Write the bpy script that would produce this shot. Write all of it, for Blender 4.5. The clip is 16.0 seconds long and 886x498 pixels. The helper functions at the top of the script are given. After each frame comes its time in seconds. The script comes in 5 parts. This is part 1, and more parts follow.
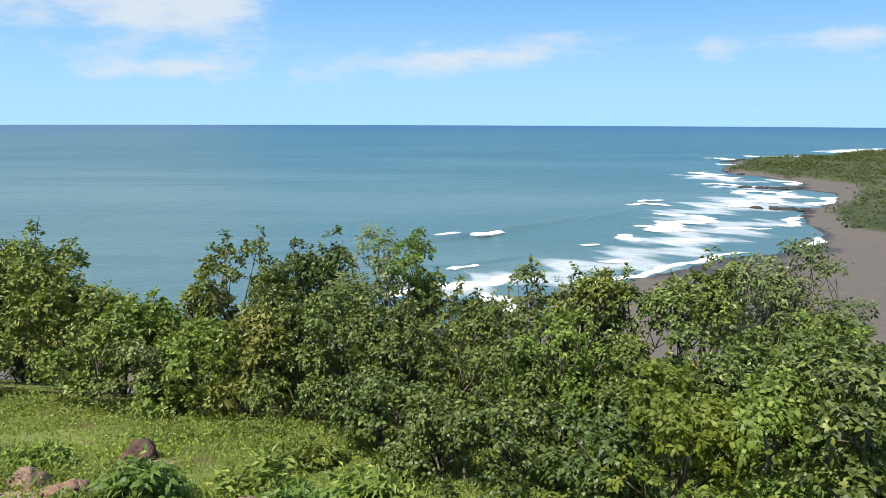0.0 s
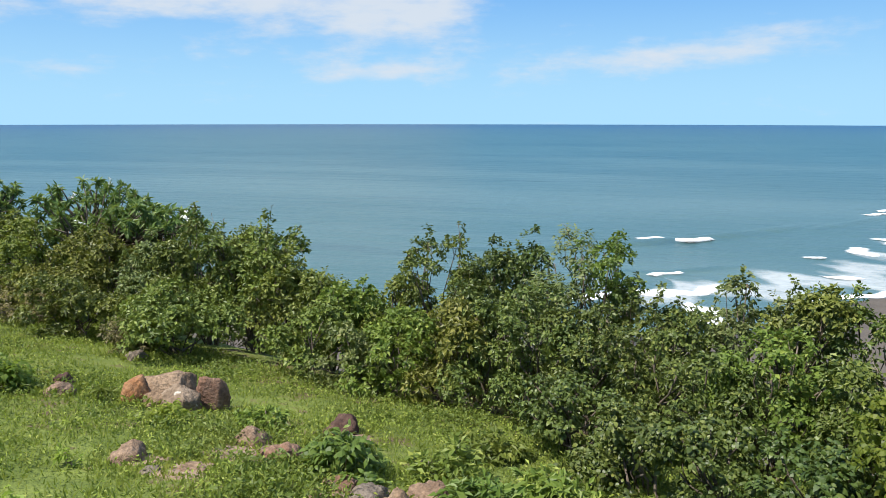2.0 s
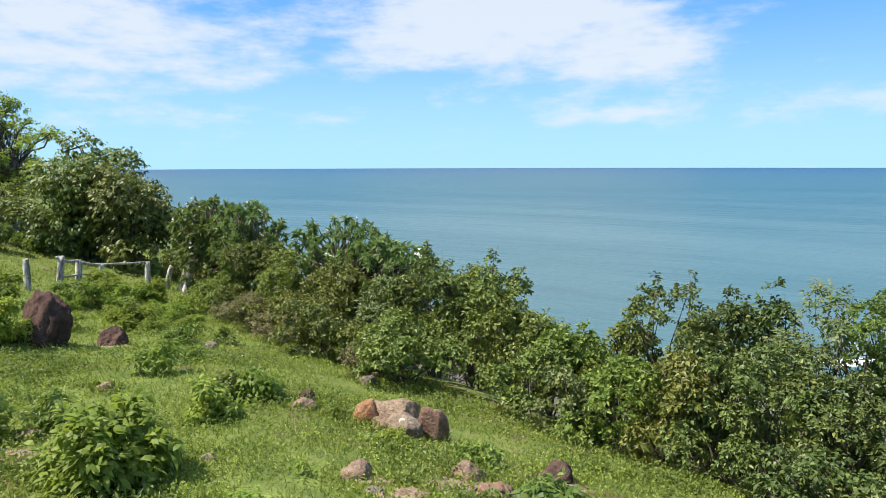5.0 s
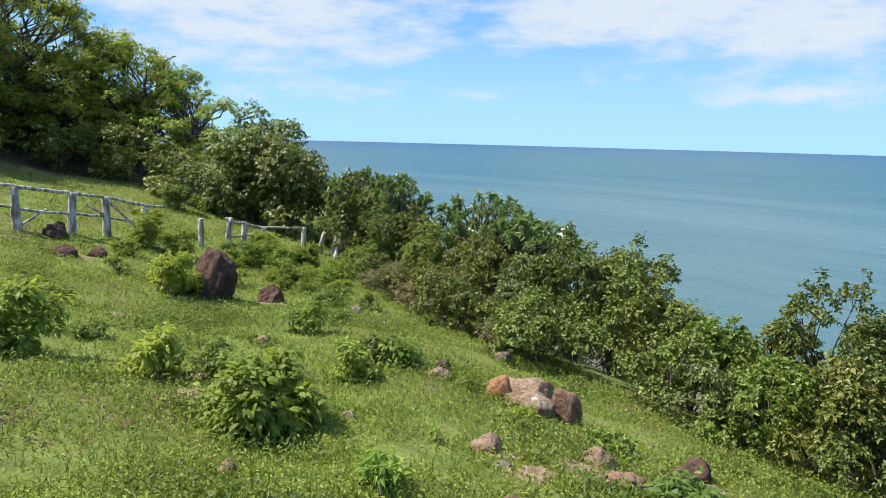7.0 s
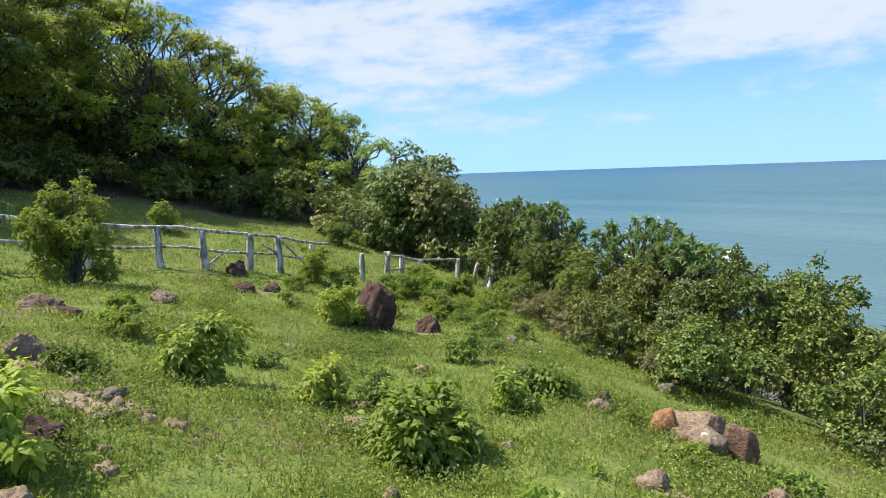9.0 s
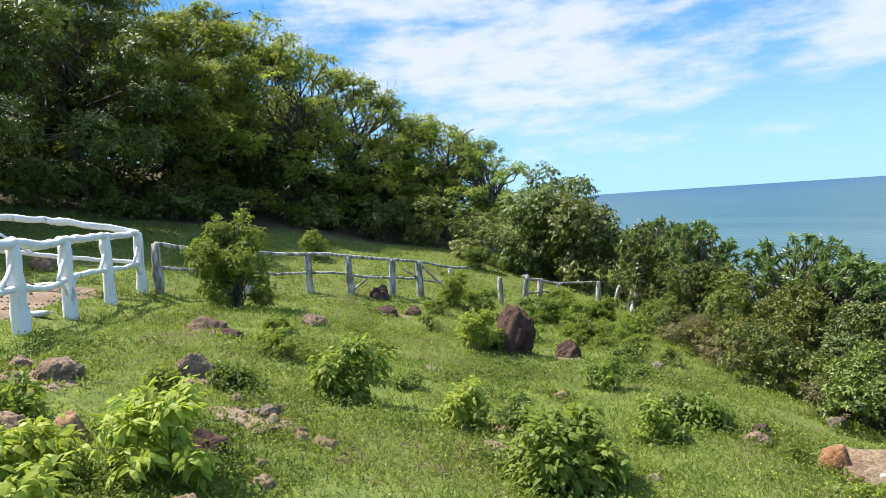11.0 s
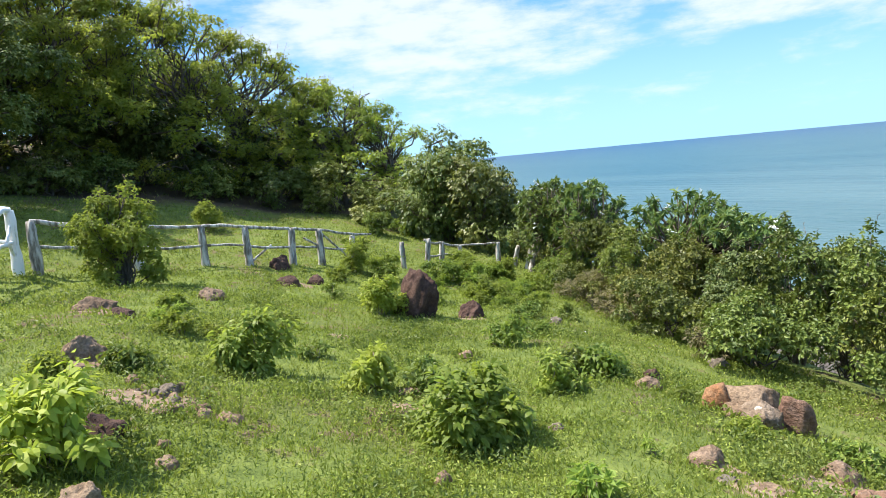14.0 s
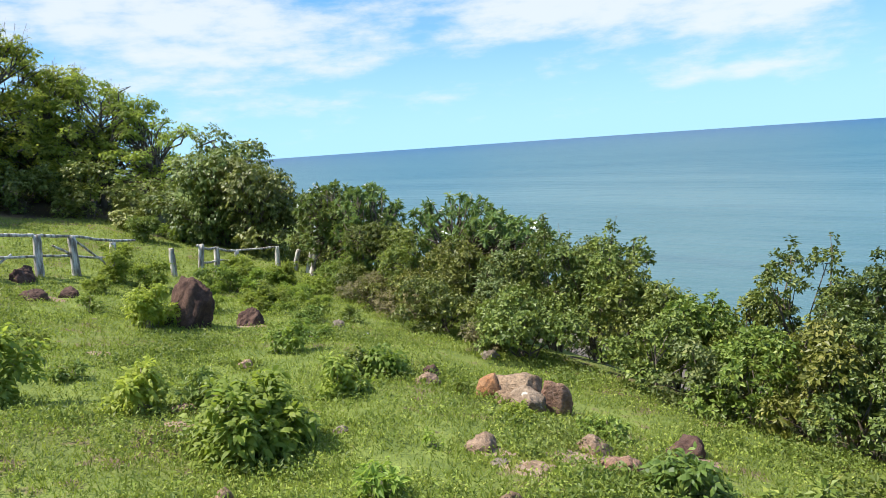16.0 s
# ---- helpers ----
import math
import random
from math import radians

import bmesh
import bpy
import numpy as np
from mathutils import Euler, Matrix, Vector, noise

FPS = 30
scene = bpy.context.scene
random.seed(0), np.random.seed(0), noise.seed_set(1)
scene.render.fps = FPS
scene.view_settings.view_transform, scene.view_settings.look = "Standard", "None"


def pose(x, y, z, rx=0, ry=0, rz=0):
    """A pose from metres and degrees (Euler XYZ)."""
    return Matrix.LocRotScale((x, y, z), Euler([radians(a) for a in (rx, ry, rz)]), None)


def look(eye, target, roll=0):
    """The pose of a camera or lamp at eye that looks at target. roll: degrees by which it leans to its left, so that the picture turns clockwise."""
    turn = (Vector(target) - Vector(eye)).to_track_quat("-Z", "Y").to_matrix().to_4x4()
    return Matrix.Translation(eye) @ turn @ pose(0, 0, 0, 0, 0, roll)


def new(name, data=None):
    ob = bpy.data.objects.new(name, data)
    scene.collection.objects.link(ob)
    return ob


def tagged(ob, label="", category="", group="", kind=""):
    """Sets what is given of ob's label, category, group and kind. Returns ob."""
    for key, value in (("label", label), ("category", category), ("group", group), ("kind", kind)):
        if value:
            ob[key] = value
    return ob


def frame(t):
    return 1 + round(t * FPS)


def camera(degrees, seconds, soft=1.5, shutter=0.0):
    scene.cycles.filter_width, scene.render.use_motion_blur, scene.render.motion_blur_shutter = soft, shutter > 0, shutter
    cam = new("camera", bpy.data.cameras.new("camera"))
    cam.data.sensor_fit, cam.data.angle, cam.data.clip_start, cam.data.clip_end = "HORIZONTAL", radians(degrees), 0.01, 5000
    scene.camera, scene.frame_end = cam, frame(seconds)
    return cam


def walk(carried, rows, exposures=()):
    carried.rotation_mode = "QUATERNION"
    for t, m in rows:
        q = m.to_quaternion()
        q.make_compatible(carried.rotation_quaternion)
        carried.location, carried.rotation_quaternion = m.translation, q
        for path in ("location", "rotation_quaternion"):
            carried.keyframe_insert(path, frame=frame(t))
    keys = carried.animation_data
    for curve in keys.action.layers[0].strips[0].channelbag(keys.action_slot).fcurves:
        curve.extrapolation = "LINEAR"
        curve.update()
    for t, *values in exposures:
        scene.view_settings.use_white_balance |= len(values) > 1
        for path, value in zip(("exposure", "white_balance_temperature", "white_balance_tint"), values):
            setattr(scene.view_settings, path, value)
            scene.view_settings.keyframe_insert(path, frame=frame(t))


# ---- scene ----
# ================= camera =================
cam = camera(65.62, 16.0, soft=0.75)
# seconds, heading to the left of +y, pitch, lean; the camera turns on the spot
TURNS = [
    (0.0, 0.00, -10.65, -0.19), (0.5, 5.14, -10.38, -0.42), (1.0, 8.64, -10.25, -1.02), (1.5, 11.73, -10.11, -0.96),
    (2.0, 16.62, -10.73, -0.05), (2.5, 21.76, -12.40, 0.39), (3.0, 24.51, -13.05, 0.81), (3.5, 27.18, -13.26, 0.84),
    (4.0, 29.74, -12.15, 0.40), (4.5, 32.36, -11.25, 0.17), (5.0, 35.28, -7.15, 0.18), (5.2, 37.62, -6.34, 0.22),
    (7.3, 49.22, -8.89, -1.04), (7.5, 51.03, -8.25, -0.62), (8.0, 54.98, -7.55, 0.19), (8.5, 57.23, -7.29, 1.33),
    (9.0, 59.98, -6.64, 2.04), (9.5, 62.88, -6.28, 2.30), (10.0, 65.89, -5.58, 2.60), (10.2, 67.06, -5.13, 2.67),
    (12.3, 74.84, -3.88, 6.14), (12.5, 74.05, -4.00, 6.18), (13.0, 70.52, -5.02, 5.93), (13.5, 66.80, -6.98, 5.67),
    (14.0, 63.38, -7.64, 5.37), (14.5, 60.92, -7.98, 5.30), (15.0, 56.19, -8.54, 5.04), (15.5, 49.93, -9.11, 4.42),
    (16.0, 45.10, -8.86, 3.95)]
walk(cam, [(t, pose(0, 0, 0, 90 + p, 0, h) @ pose(0, 0, 0, 0, 0, -r)) for t, h, p, r in TURNS],
     exposures=[(0.0, 0.68), (1.5, 0.58), (2.0, 0.62), (3.5, 0.92), (5.0, 0.80), (7.5, 0.75), (9.0, 0.80), (10.2, 0.82), (12.5, 1.06), (14.5, 1.07), (16.0, 0.92)])

SEA = -38.0
SUN_FROM = Vector((-0.70, -0.714, 0)) * math.cos(radians(57)) + Vector((0, 0, math.sin(radians(57))))


# ================= node helpers =================
def plug(nt, socket, value):
    if isinstance(value, bpy.types.NodeSocket):
        nt.links.new(value, socket)
    else:
        socket.default_value = value


def math_node(nt, op, a, b=0.0, c=0.0, clamp=False):
    n = nt.nodes.new("ShaderNodeMath")
    n.operation, n.use_clamp = op, clamp
    plug(nt, n.inputs[0], a), plug(nt, n.inputs[1], b), plug(nt, n.inputs[2], c)
    return n.outputs[0]


def ramp01(nt, value, lo, hi, kind="SMOOTHSTEP"):
    n = nt.nodes.new("ShaderNodeMapRange")
    n.interpolation_type = kind
    plug(nt, n.inputs["Value"], value)
    n.inputs["From Min"].default_value, n.inputs["From Max"].default_value = lo, hi
    return n.outputs["Result"]


def mix_color(nt, fac, a, b, blend="MIX"):
    n = nt.nodes.new("ShaderNodeMix")
    n.data_type, n.blend_type = "RGBA", blend
    plug(nt, n.inputs[0], fac)
    plug(nt, n.inputs[6], a if isinstance(a, bpy.types.NodeSocket) else (*a, 1))
    plug(nt, n.inputs[7], b if isinstance(b, bpy.types.NodeSocket) else (*b, 1))
    return n.outputs[2]


def noise_node(nt, vector, scale, detail=3.0, rough=0.55):
    n = nt.nodes.new("ShaderNodeTexNoise")
    plug(nt, n.inputs["Vector"], vector)
    n.inputs["Scale"].default_value, n.inputs["Detail"].default_value = scale, detail
    n.inputs["Roughness"].default_value = rough
    return n.outputs["Fac"]


def stretch(nt, vector, sx, sy, sz, rz=0.0):
    n = nt.nodes.new("ShaderNodeMapping")
    plug(nt, n.inputs["Vector"], vector)
    n.inputs["Scale"].default_value, n.inputs["Rotation"].default_value = (sx, sy, sz), (0, 0, rz)
    return n.outputs[0]


def bump(nt, height, strength, distance):
    n = nt.nodes.new("ShaderNodeBump")
    plug(nt, n.inputs["Height"], height)
    n.inputs["Strength"].default_value, n.inputs["Distance"].default_value = strength, distance
    return n.outputs[0]


def material(name, rough=0.8, spec=0.3):
    m = bpy.data.materials.new(name)
    m.use_nodes = True
    nt = m.node_tree
    b = nt.nodes["Principled BSDF"]
    b.inputs["Roughness"].default_value, b.inputs["Specular IOR Level"].default_value = rough, spec
    return m, nt, b


def place(nt):
    return nt.nodes.new("ShaderNodeNewGeometry").outputs["Position"]


def own(nt):
    return nt.nodes.new("ShaderNodeTexCoord").outputs["Object"]


def by_object(nt):
    return nt.nodes.new("ShaderNodeObjectInfo").outputs["Random"]


def by_island(nt):
    return nt.nodes.new("ShaderNodeNewGeometry").outputs["Random Per Island"]


# ================= sky and sun =================
world = bpy.data.worlds.new("tropical_sky")
scene.world = world
world.use_nodes = True
wt = world.node_tree
sky = wt.nodes.new("ShaderNodeTexSky")
sky.sky_type, sky.sun_disc = "NISHITA", False
sky.sun_elevation, sky.sun_rotation = radians(57), radians(224.4)
sky.altitude, sky.air_density, sky.dust_density, sky.ozone_density = 40, 1.0, 0.7, 1.5
direction = wt.nodes.new("ShaderNodeTexCoord").outputs["Generated"]
xyz = wt.nodes.new("ShaderNodeSeparateXYZ")
wt.links.new(direction, xyz.inputs[0])
bearing = math_node(wt, "DEGREES", math_node(wt, "ARCTAN2", math_node(wt, "MULTIPLY", xyz.outputs[0], -1.0), xyz.outputs[1]))
height = math_node(wt, "DEGREES", math_node(wt, "ARCSINE", xyz.outputs[2]))
cover = 0.0
# cloud banks: bearing, height, half widths, weight
for ba, he, wa, wh, weight in [(29, 12.0, 13, 3.2, 0.33), (60, 8.5, 14, 4.2, 0.26), (23, 7.8, 10, 2.4, 0.27), (15, 3.8, 16, 1.4, 0.16), (37, 9.0, 8, 1.7, 0.15), (-8, 6.2, 9, 0.8, 0.12), (-3, 4.8, 10, 1.1, 0.23),
                               (-30, 5.8, 5, 1.1, 0.24), (-20, 5.6, 3, 0.7, 0.18), (72, 13, 14, 5, 0.20), (45, 18, 40, 4.5, 0.16), (48, 3.0, 30, 2.0, 0.06)]:
    p = math_node(wt, "POWER", math_node(wt, "ABSOLUTE", math_node(wt, "DIVIDE", math_node(wt, "SUBTRACT", bearing, float(ba)), float(wa))), 2.0)
    q = math_node(wt, "POWER", math_node(wt, "ABSOLUTE", math_node(wt, "DIVIDE", math_node(wt, "SUBTRACT", height, float(he)), float(wh))), 2.0)
    bank = math_node(wt, "EXPONENT", math_node(wt, "MULTIPLY", math_node(wt, "ADD", p, q), -1.0))
    cover = math_node(wt, "MULTIPLY_ADD", bank, weight, cover)
flat = wt.nodes.new("ShaderNodeCombineXYZ")
wt.links.new(bearing, flat.inputs[0])
wt.links.new(height, flat.inputs[1])
wisps = noise_node(wt, stretch(wt, flat.outputs[0], 0.06, 0.24, 1, 0.05), 1.6, 8, 0.60)
puffs = noise_node(wt, stretch(wt, flat.outputs[0], 0.20, 0.48, 1), 1.0, 7, 0.58)
density = math_node(wt, "ADD", math_node(wt, "ADD", math_node(wt, "MULTIPLY", wisps, 0.54), math_node(wt, "MULTIPLY", puffs, 0.42)), cover)
# extra cloud cover high overhead, out of view, added to lift the fill light
density = math_node(wt, "MULTIPLY_ADD", ramp01(wt, height, 20.0, 38.0), 0.22, density)
mask = ramp01(wt, density, 0.55, 0.80)
haze = ramp01(wt, height, 15.0, -1.0)
blue = mix_color(wt, 0.82, sky.outputs[0], (1.3, 4.6, 10.6))
clear = mix_color(wt, math_node(wt, "MULTIPLY", haze, 0.82), blue, (5.3, 9.0, 11.3))
background = wt.nodes["Background"]
wt.links.new(mix_color(wt, math_node(wt, "MULTIPLY", mask, 0.88), clear, (7.9, 8.55, 9.35)), background.inputs[0])
background.inputs[1].default_value = 0.06

sun = new("sun", bpy.data.lights.new("sun", "SUN"))
sun.data.energy, sun.data.angle, sun.data.color = 5.0, radians(0.6), (1.0, 0.95, 0.87)
sun.matrix_world = look(SUN_FROM * 50, (0, 0, 0))


# ================= materials =================
def leaf_material(name, dark, light, young, rough=0.55, through_light=0.35, spec=0.25):
    """Leaves: a hue for each plant, another for each leaf, and light that shines through."""
    m, nt, b = material(name, rough, spec)
    leaf = by_island(nt)
    c = mix_color(nt, leaf, dark, light)
    c = mix_color(nt, math_node(nt, "MULTIPLY", ramp01(nt, math_node(nt, "FRACT", math_node(nt, "MULTIPLY", leaf, 17.3)), 0.72, 1.0), 0.8), c, young)
    patch = noise_node(nt, place(nt), 1.1, 3)
    c = mix_color(nt, ramp01(nt, patch, 0.35, 0.70), c, mix_color(nt, 0.5, c, light))
    broad = noise_node(nt, place(nt), 0.45, 4, 0.6)
    c = mix_color(nt, math_node(nt, "MULTIPLY", ramp01(nt, broad, 0.48, 0.34), 0.45), c, dark)
    c = mix_color(nt, math_node(nt, "MULTIPLY", ramp01(nt, broad, 0.56, 0.72), 0.35), c, young)
    tone = nt.nodes.new("ShaderNodeHueSaturation")
    plug(nt, tone.inputs["Hue"], math_node(nt, "MULTIPLY_ADD", by_object(nt), 0.035, 0.483))
    plug(nt, tone.inputs["Value"], math_node(nt, "MULTIPLY_ADD", math_node(nt, "FRACT", math_node(nt, "MULTIPLY", by_object(nt), 7.7)), 0.5, 0.75))
    plug(nt, tone.inputs["Color"], c)
    plug(nt, b.inputs["Base Color"], tone.outputs[0])
    t = nt.nodes.new("ShaderNodeBsdfTranslucent")
    plug(nt, t.inputs[0], mix_color(nt, 0.5, tone.outputs[0], (0.26, 0.32, 0.03)))
    mix = nt.nodes.new("ShaderNodeMixShader")
    mix.inputs[0].default_value = through_light
    nt.links.new(b.outputs[0], mix.inputs[1]), nt.links.new(t.outputs[0], mix.inputs[2])
    nt.links.new(mix.outputs[0], nt.nodes["Material Output"].inputs[0])
    return m


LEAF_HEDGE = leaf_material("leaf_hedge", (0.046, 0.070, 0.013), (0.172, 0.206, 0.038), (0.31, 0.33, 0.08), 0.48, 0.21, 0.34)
LEAF_OLIVE = leaf_material("leaf_olive", (0.058, 0.076, 0.014), (0.200, 0.222, 0.042), (0.36, 0.36, 0.09), 0.48, 0.23, 0.32)
# the hedge leaf darkened by about a quarter: shade put into the colour
LEAF_SHADED = leaf_material("leaf_shaded", (0.034, 0.058, 0.014), (0.108, 0.148, 0.030), (0.23, 0.26, 0.06), 0.46, 0.16, 0.34)
LEAF_GREY = leaf_material("leaf_grey_green", (0.070, 0.095, 0.028), (0.150, 0.178, 0.060), (0.25, 0.25, 0.10), 0.5, 0.25, 0.3)
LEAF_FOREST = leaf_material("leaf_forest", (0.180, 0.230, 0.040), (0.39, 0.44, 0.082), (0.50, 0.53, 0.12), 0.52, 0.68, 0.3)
LEAF_YOUNG = leaf_material("leaf_young", (0.24, 0.32, 0.036), (0.43, 0.51, 0.08), (0.54, 0.59, 0.13), 0.5, 0.55, 0.3)
LEAF_SHRUB = leaf_material("leaf_shrub", (0.070, 0.118, 0.020), (0.185, 0.252, 0.045), (0.33, 0.38, 0.08), 0.48, 0.36, 0.34)
LEAF_FENCE = leaf_material("leaf_light_green", (0.13, 0.195, 0.032), (0.29, 0.365, 0.062), (0.40, 0.46, 0.095), 0.5, 0.56, 0.3)
LEAF_LONG = leaf_material("leaf_long", (0.055, 0.105, 0.028), (0.14, 0.20, 0.055), (0.25, 0.29, 0.09), 0.46, 0.3, 0.34)
LEAF_SCRUB = leaf_material("leaf_far_scrub", (0.048, 0.066, 0.022), (0.105, 0.122, 0.045), (0.15, 0.155, 0.07))
LEAF_DRY = leaf_material("leaf_dry", (0.10, 0.085, 0.04), (0.20, 0.16, 0.075), (0.28, 0.22, 0.12))
GRASS = leaf_material("grass_blades", (0.135, 0.180, 0.031), (0.355, 0.420, 0.082), (0.48, 0.46, 0.14), 0.65, 0.48, 0.15)
WEED = leaf_material("weed_leaves", (0.092, 0.140, 0.024), (0.285, 0.355, 0.066), (0.40, 0.42, 0.11), 0.5, 0.42, 0.2)


WEED_DARK = leaf_material("dark_weed_leaves", (0.075, 0.115, 0.021), (0.165, 0.225, 0.040), (0.28, 0.33, 0.075), 0.5, 0.36, 0.3)


def bark_material(name, a, b_, scale=9.0):
    m, nt, b = material(name, 0.9, 0.2)
    v = stretch(nt, own(nt), 1, 1, 0.2)
    n = noise_node(nt, v, scale, 5, 0.6)
    plug(nt, b.inputs["Base Color"], mix_color(nt, ramp01(nt, n, 0.35, 0.68), a, b_))
    plug(nt, b.inputs["Normal"], bump(nt, n, 0.6, 0.02))
    return m


BARK = bark_material("bark", (0.075, 0.058, 0.042), (0.17, 0.14, 0.11))
TWIG = bark_material("dry_twig", (0.16, 0.12, 0.09), (0.30, 0.25, 0.20))
GREY_WOOD = bark_material("weathered_wood", (0.15, 0.125, 0.10), (0.62, 0.585, 0.53), 14.0)


def whitewash():
    m, nt, b = material("whitewash", 0.7, 0.3)
    v = own(nt)
    n = noise_node(nt, stretch(nt, v, 1, 1, 0.25), 12, 5, 0.6)
    c = mix_color(nt, ramp01(nt, n, 0.58, 0.72), (0.80, 0.79, 0.76), (0.42, 0.38, 0.32))
    dirt = noise_node(nt, v, 3.0, 3)
    c = mix_color(nt, math_node(nt, "MULTIPLY", ramp01(nt, dirt, 0.5, 0.8), 0.4), c, (0.55, 0.52, 0.45))
    plug(nt, b.inputs["Base Color"], c)
    plug(nt, b.inputs["Normal"], bump(nt, n, 0.35, 0.01))
    return m


WHITE = whitewash()


def rock_material(name, a, b_, lichen=(0.52, 0.47, 0.38), amount=0.65):
    m, nt, b = material(name, 0.92, 0.2)
    v = place(nt)
    big = noise_node(nt, v, 5.0, 4)
    fine = noise_node(nt, v, 38.0, 5, 0.65)
    c = mix_color(nt, ramp01(nt, big, 0.35, 0.66), a, b_)
    c = mix_color(nt, ramp01(nt, fine, 0.30, 0.72), mix_color(nt, 0.55, c, (0.03, 0.02, 0.018)), c)
    spot = noise_node(nt, v, 13.0, 4)
    c = mix_color(nt, math_node(nt, "MULTIPLY", ramp01(nt, spot, amount, amount + 0.08), 0.7), c, lichen)
    plug(nt, b.inputs["Base Color"], c)
    plug(nt, b.inputs["Normal"], bump(nt, math_node(nt, "ADD", math_node(nt, "MULTIPLY", big, 0.5), fine), 0.9, 0.03))
    return m


ROCK_DARK = rock_material("rock_dark_red", (0.075, 0.042, 0.033), (0.155, 0.092, 0.070), amount=0.72)
ROCK_SEA = rock_material("rock_wet_black", (0.028, 0.027, 0.026), (0.065, 0.060, 0.055), amount=0.8)
ROCK_BROWN = rock_material("rock_brown", (0.22, 0.142, 0.090), (0.37, 0.258, 0.176), amount=0.68)
ROCK_RED = rock_material("rock_red_brown", (0.25, 0.14, 0.092), (0.38, 0.245, 0.175), amount=0.72)
ROCK_TAN = rock_material("rock_tan", (0.27, 0.178, 0.110), (0.40, 0.285, 0.188), amount=0.70)
ROCK_ORANGE = rock_material("rock_orange", (0.40, 0.185, 0.080), (0.50, 0.30, 0.165), amount=0.72)
ROCK_EARTH = rock_material("rock_earthy", (0.21, 0.138, 0.088), (0.35, 0.245, 0.168), amount=0.80)
ROCK_LICHEN = rock_material("rock_lichened", (0.25, 0.178, 0.120), (0.37, 0.280, 0.200), (0.66, 0.63, 0.56), 0.62)
ROCK_GREY = rock_material("rock_grey", (0.20, 0.160, 0.122), (0.33, 0.272, 0.212), (0.58, 0.55, 0.50), 0.64)


def z_of(nt, v):
    n = nt.nodes.new("ShaderNodeSeparateXYZ")
    nt.links.new(v, n.inputs[0])
    return n.outputs[2]


def ground_material():
    m, nt, b = material("ground_soil_and_turf", 0.95, 0.15)
    v = place(nt)
    n1, n2, n3 = noise_node(nt, v, 0.55, 4), noise_node(nt, v, 3.4, 5, 0.6), noise_node(nt, v, 30.0, 4, 0.6)
    turf = mix_color(nt, ramp01(nt, n2, 0.30, 0.70), (0.095, 0.128, 0.029), (0.175, 0.212, 0.050))
    turf = mix_color(nt, math_node(nt, "MULTIPLY", ramp01(nt, n1, 0.5, 0.75), 0.6), turf, (0.14, 0.135, 0.045))
    soil = mix_color(nt, n3, (0.085, 0.062, 0.036), (0.20, 0.150, 0.088))
    bare = math_node(nt, "ADD", math_node(nt, "MULTIPLY", n2, 0.6), math_node(nt, "MULTIPLY", n1, 0.4))
    c = mix_color(nt, ramp01(nt, bare, 0.54, 0.62), turf, soil)
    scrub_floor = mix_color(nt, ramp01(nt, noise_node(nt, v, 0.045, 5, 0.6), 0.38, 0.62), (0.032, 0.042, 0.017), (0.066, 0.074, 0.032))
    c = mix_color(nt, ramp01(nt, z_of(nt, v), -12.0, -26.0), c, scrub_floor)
    z = nt.nodes.new("ShaderNodeSeparateXYZ")
    nt.links.new(v, z.inputs[0])
    wood = math_node(nt, "MULTIPLY_ADD", n1, 3.0, math_node(nt, "MULTIPLY_ADD", z.outputs[1], 0.10, z.outputs[0]))
    litter_soil = mix_color(nt, n3, (0.045, 0.034, 0.022), (0.13, 0.098, 0.062))
    c = mix_color(nt, math_node(nt, "MULTIPLY", ramp01(nt, wood, -19.6, -20.8), ramp01(nt, z.outputs[1], 11.0, 9.0)), c, litter_soil)
    low = math_node(nt, "MULTIPLY_ADD", noise_node(nt, v, 0.05, 4), 1.6, z.outputs[2])
    sand = mix_color(nt, noise_node(nt, v, 0.4, 4), (0.080, 0.068, 0.058), (0.125, 0.108, 0.092))
    sand = mix_color(nt, ramp01(nt, low, SEA + 1.15, SEA + 0.85), sand, (0.045, 0.045, 0.048))
    c = mix_color(nt, ramp01(nt, low, SEA + 3.1, SEA + 2.6), c, sand)
    plug(nt, b.inputs["Base Color"], c)
    plug(nt, b.inputs["Normal"], bump(nt, math_node(nt, "ADD", n2, n3), 0.7, 0.05))
    return m


GROUND = ground_material()


def dirt_material():
    m, nt, b = material("path_dirt", 0.95, 0.15)
    v = place(nt)
    n, f = noise_node(nt, v, 2.2, 4), noise_node(nt, v, 26.0, 5, 0.65)
    c = mix_color(nt, ramp01(nt, n, 0.3, 0.7), (0.205, 0.138, 0.094), (0.31, 0.225, 0.160))
    c = mix_color(nt, ramp01(nt, f, 0.52, 0.75), c, (0.38, 0.31, 0.24))
    plug(nt, b.inputs["Base Color"], c)
    plug(nt, b.inputs["Normal"], bump(nt, f, 0.8, 0.02))
    return m


DIRT = dirt_material()


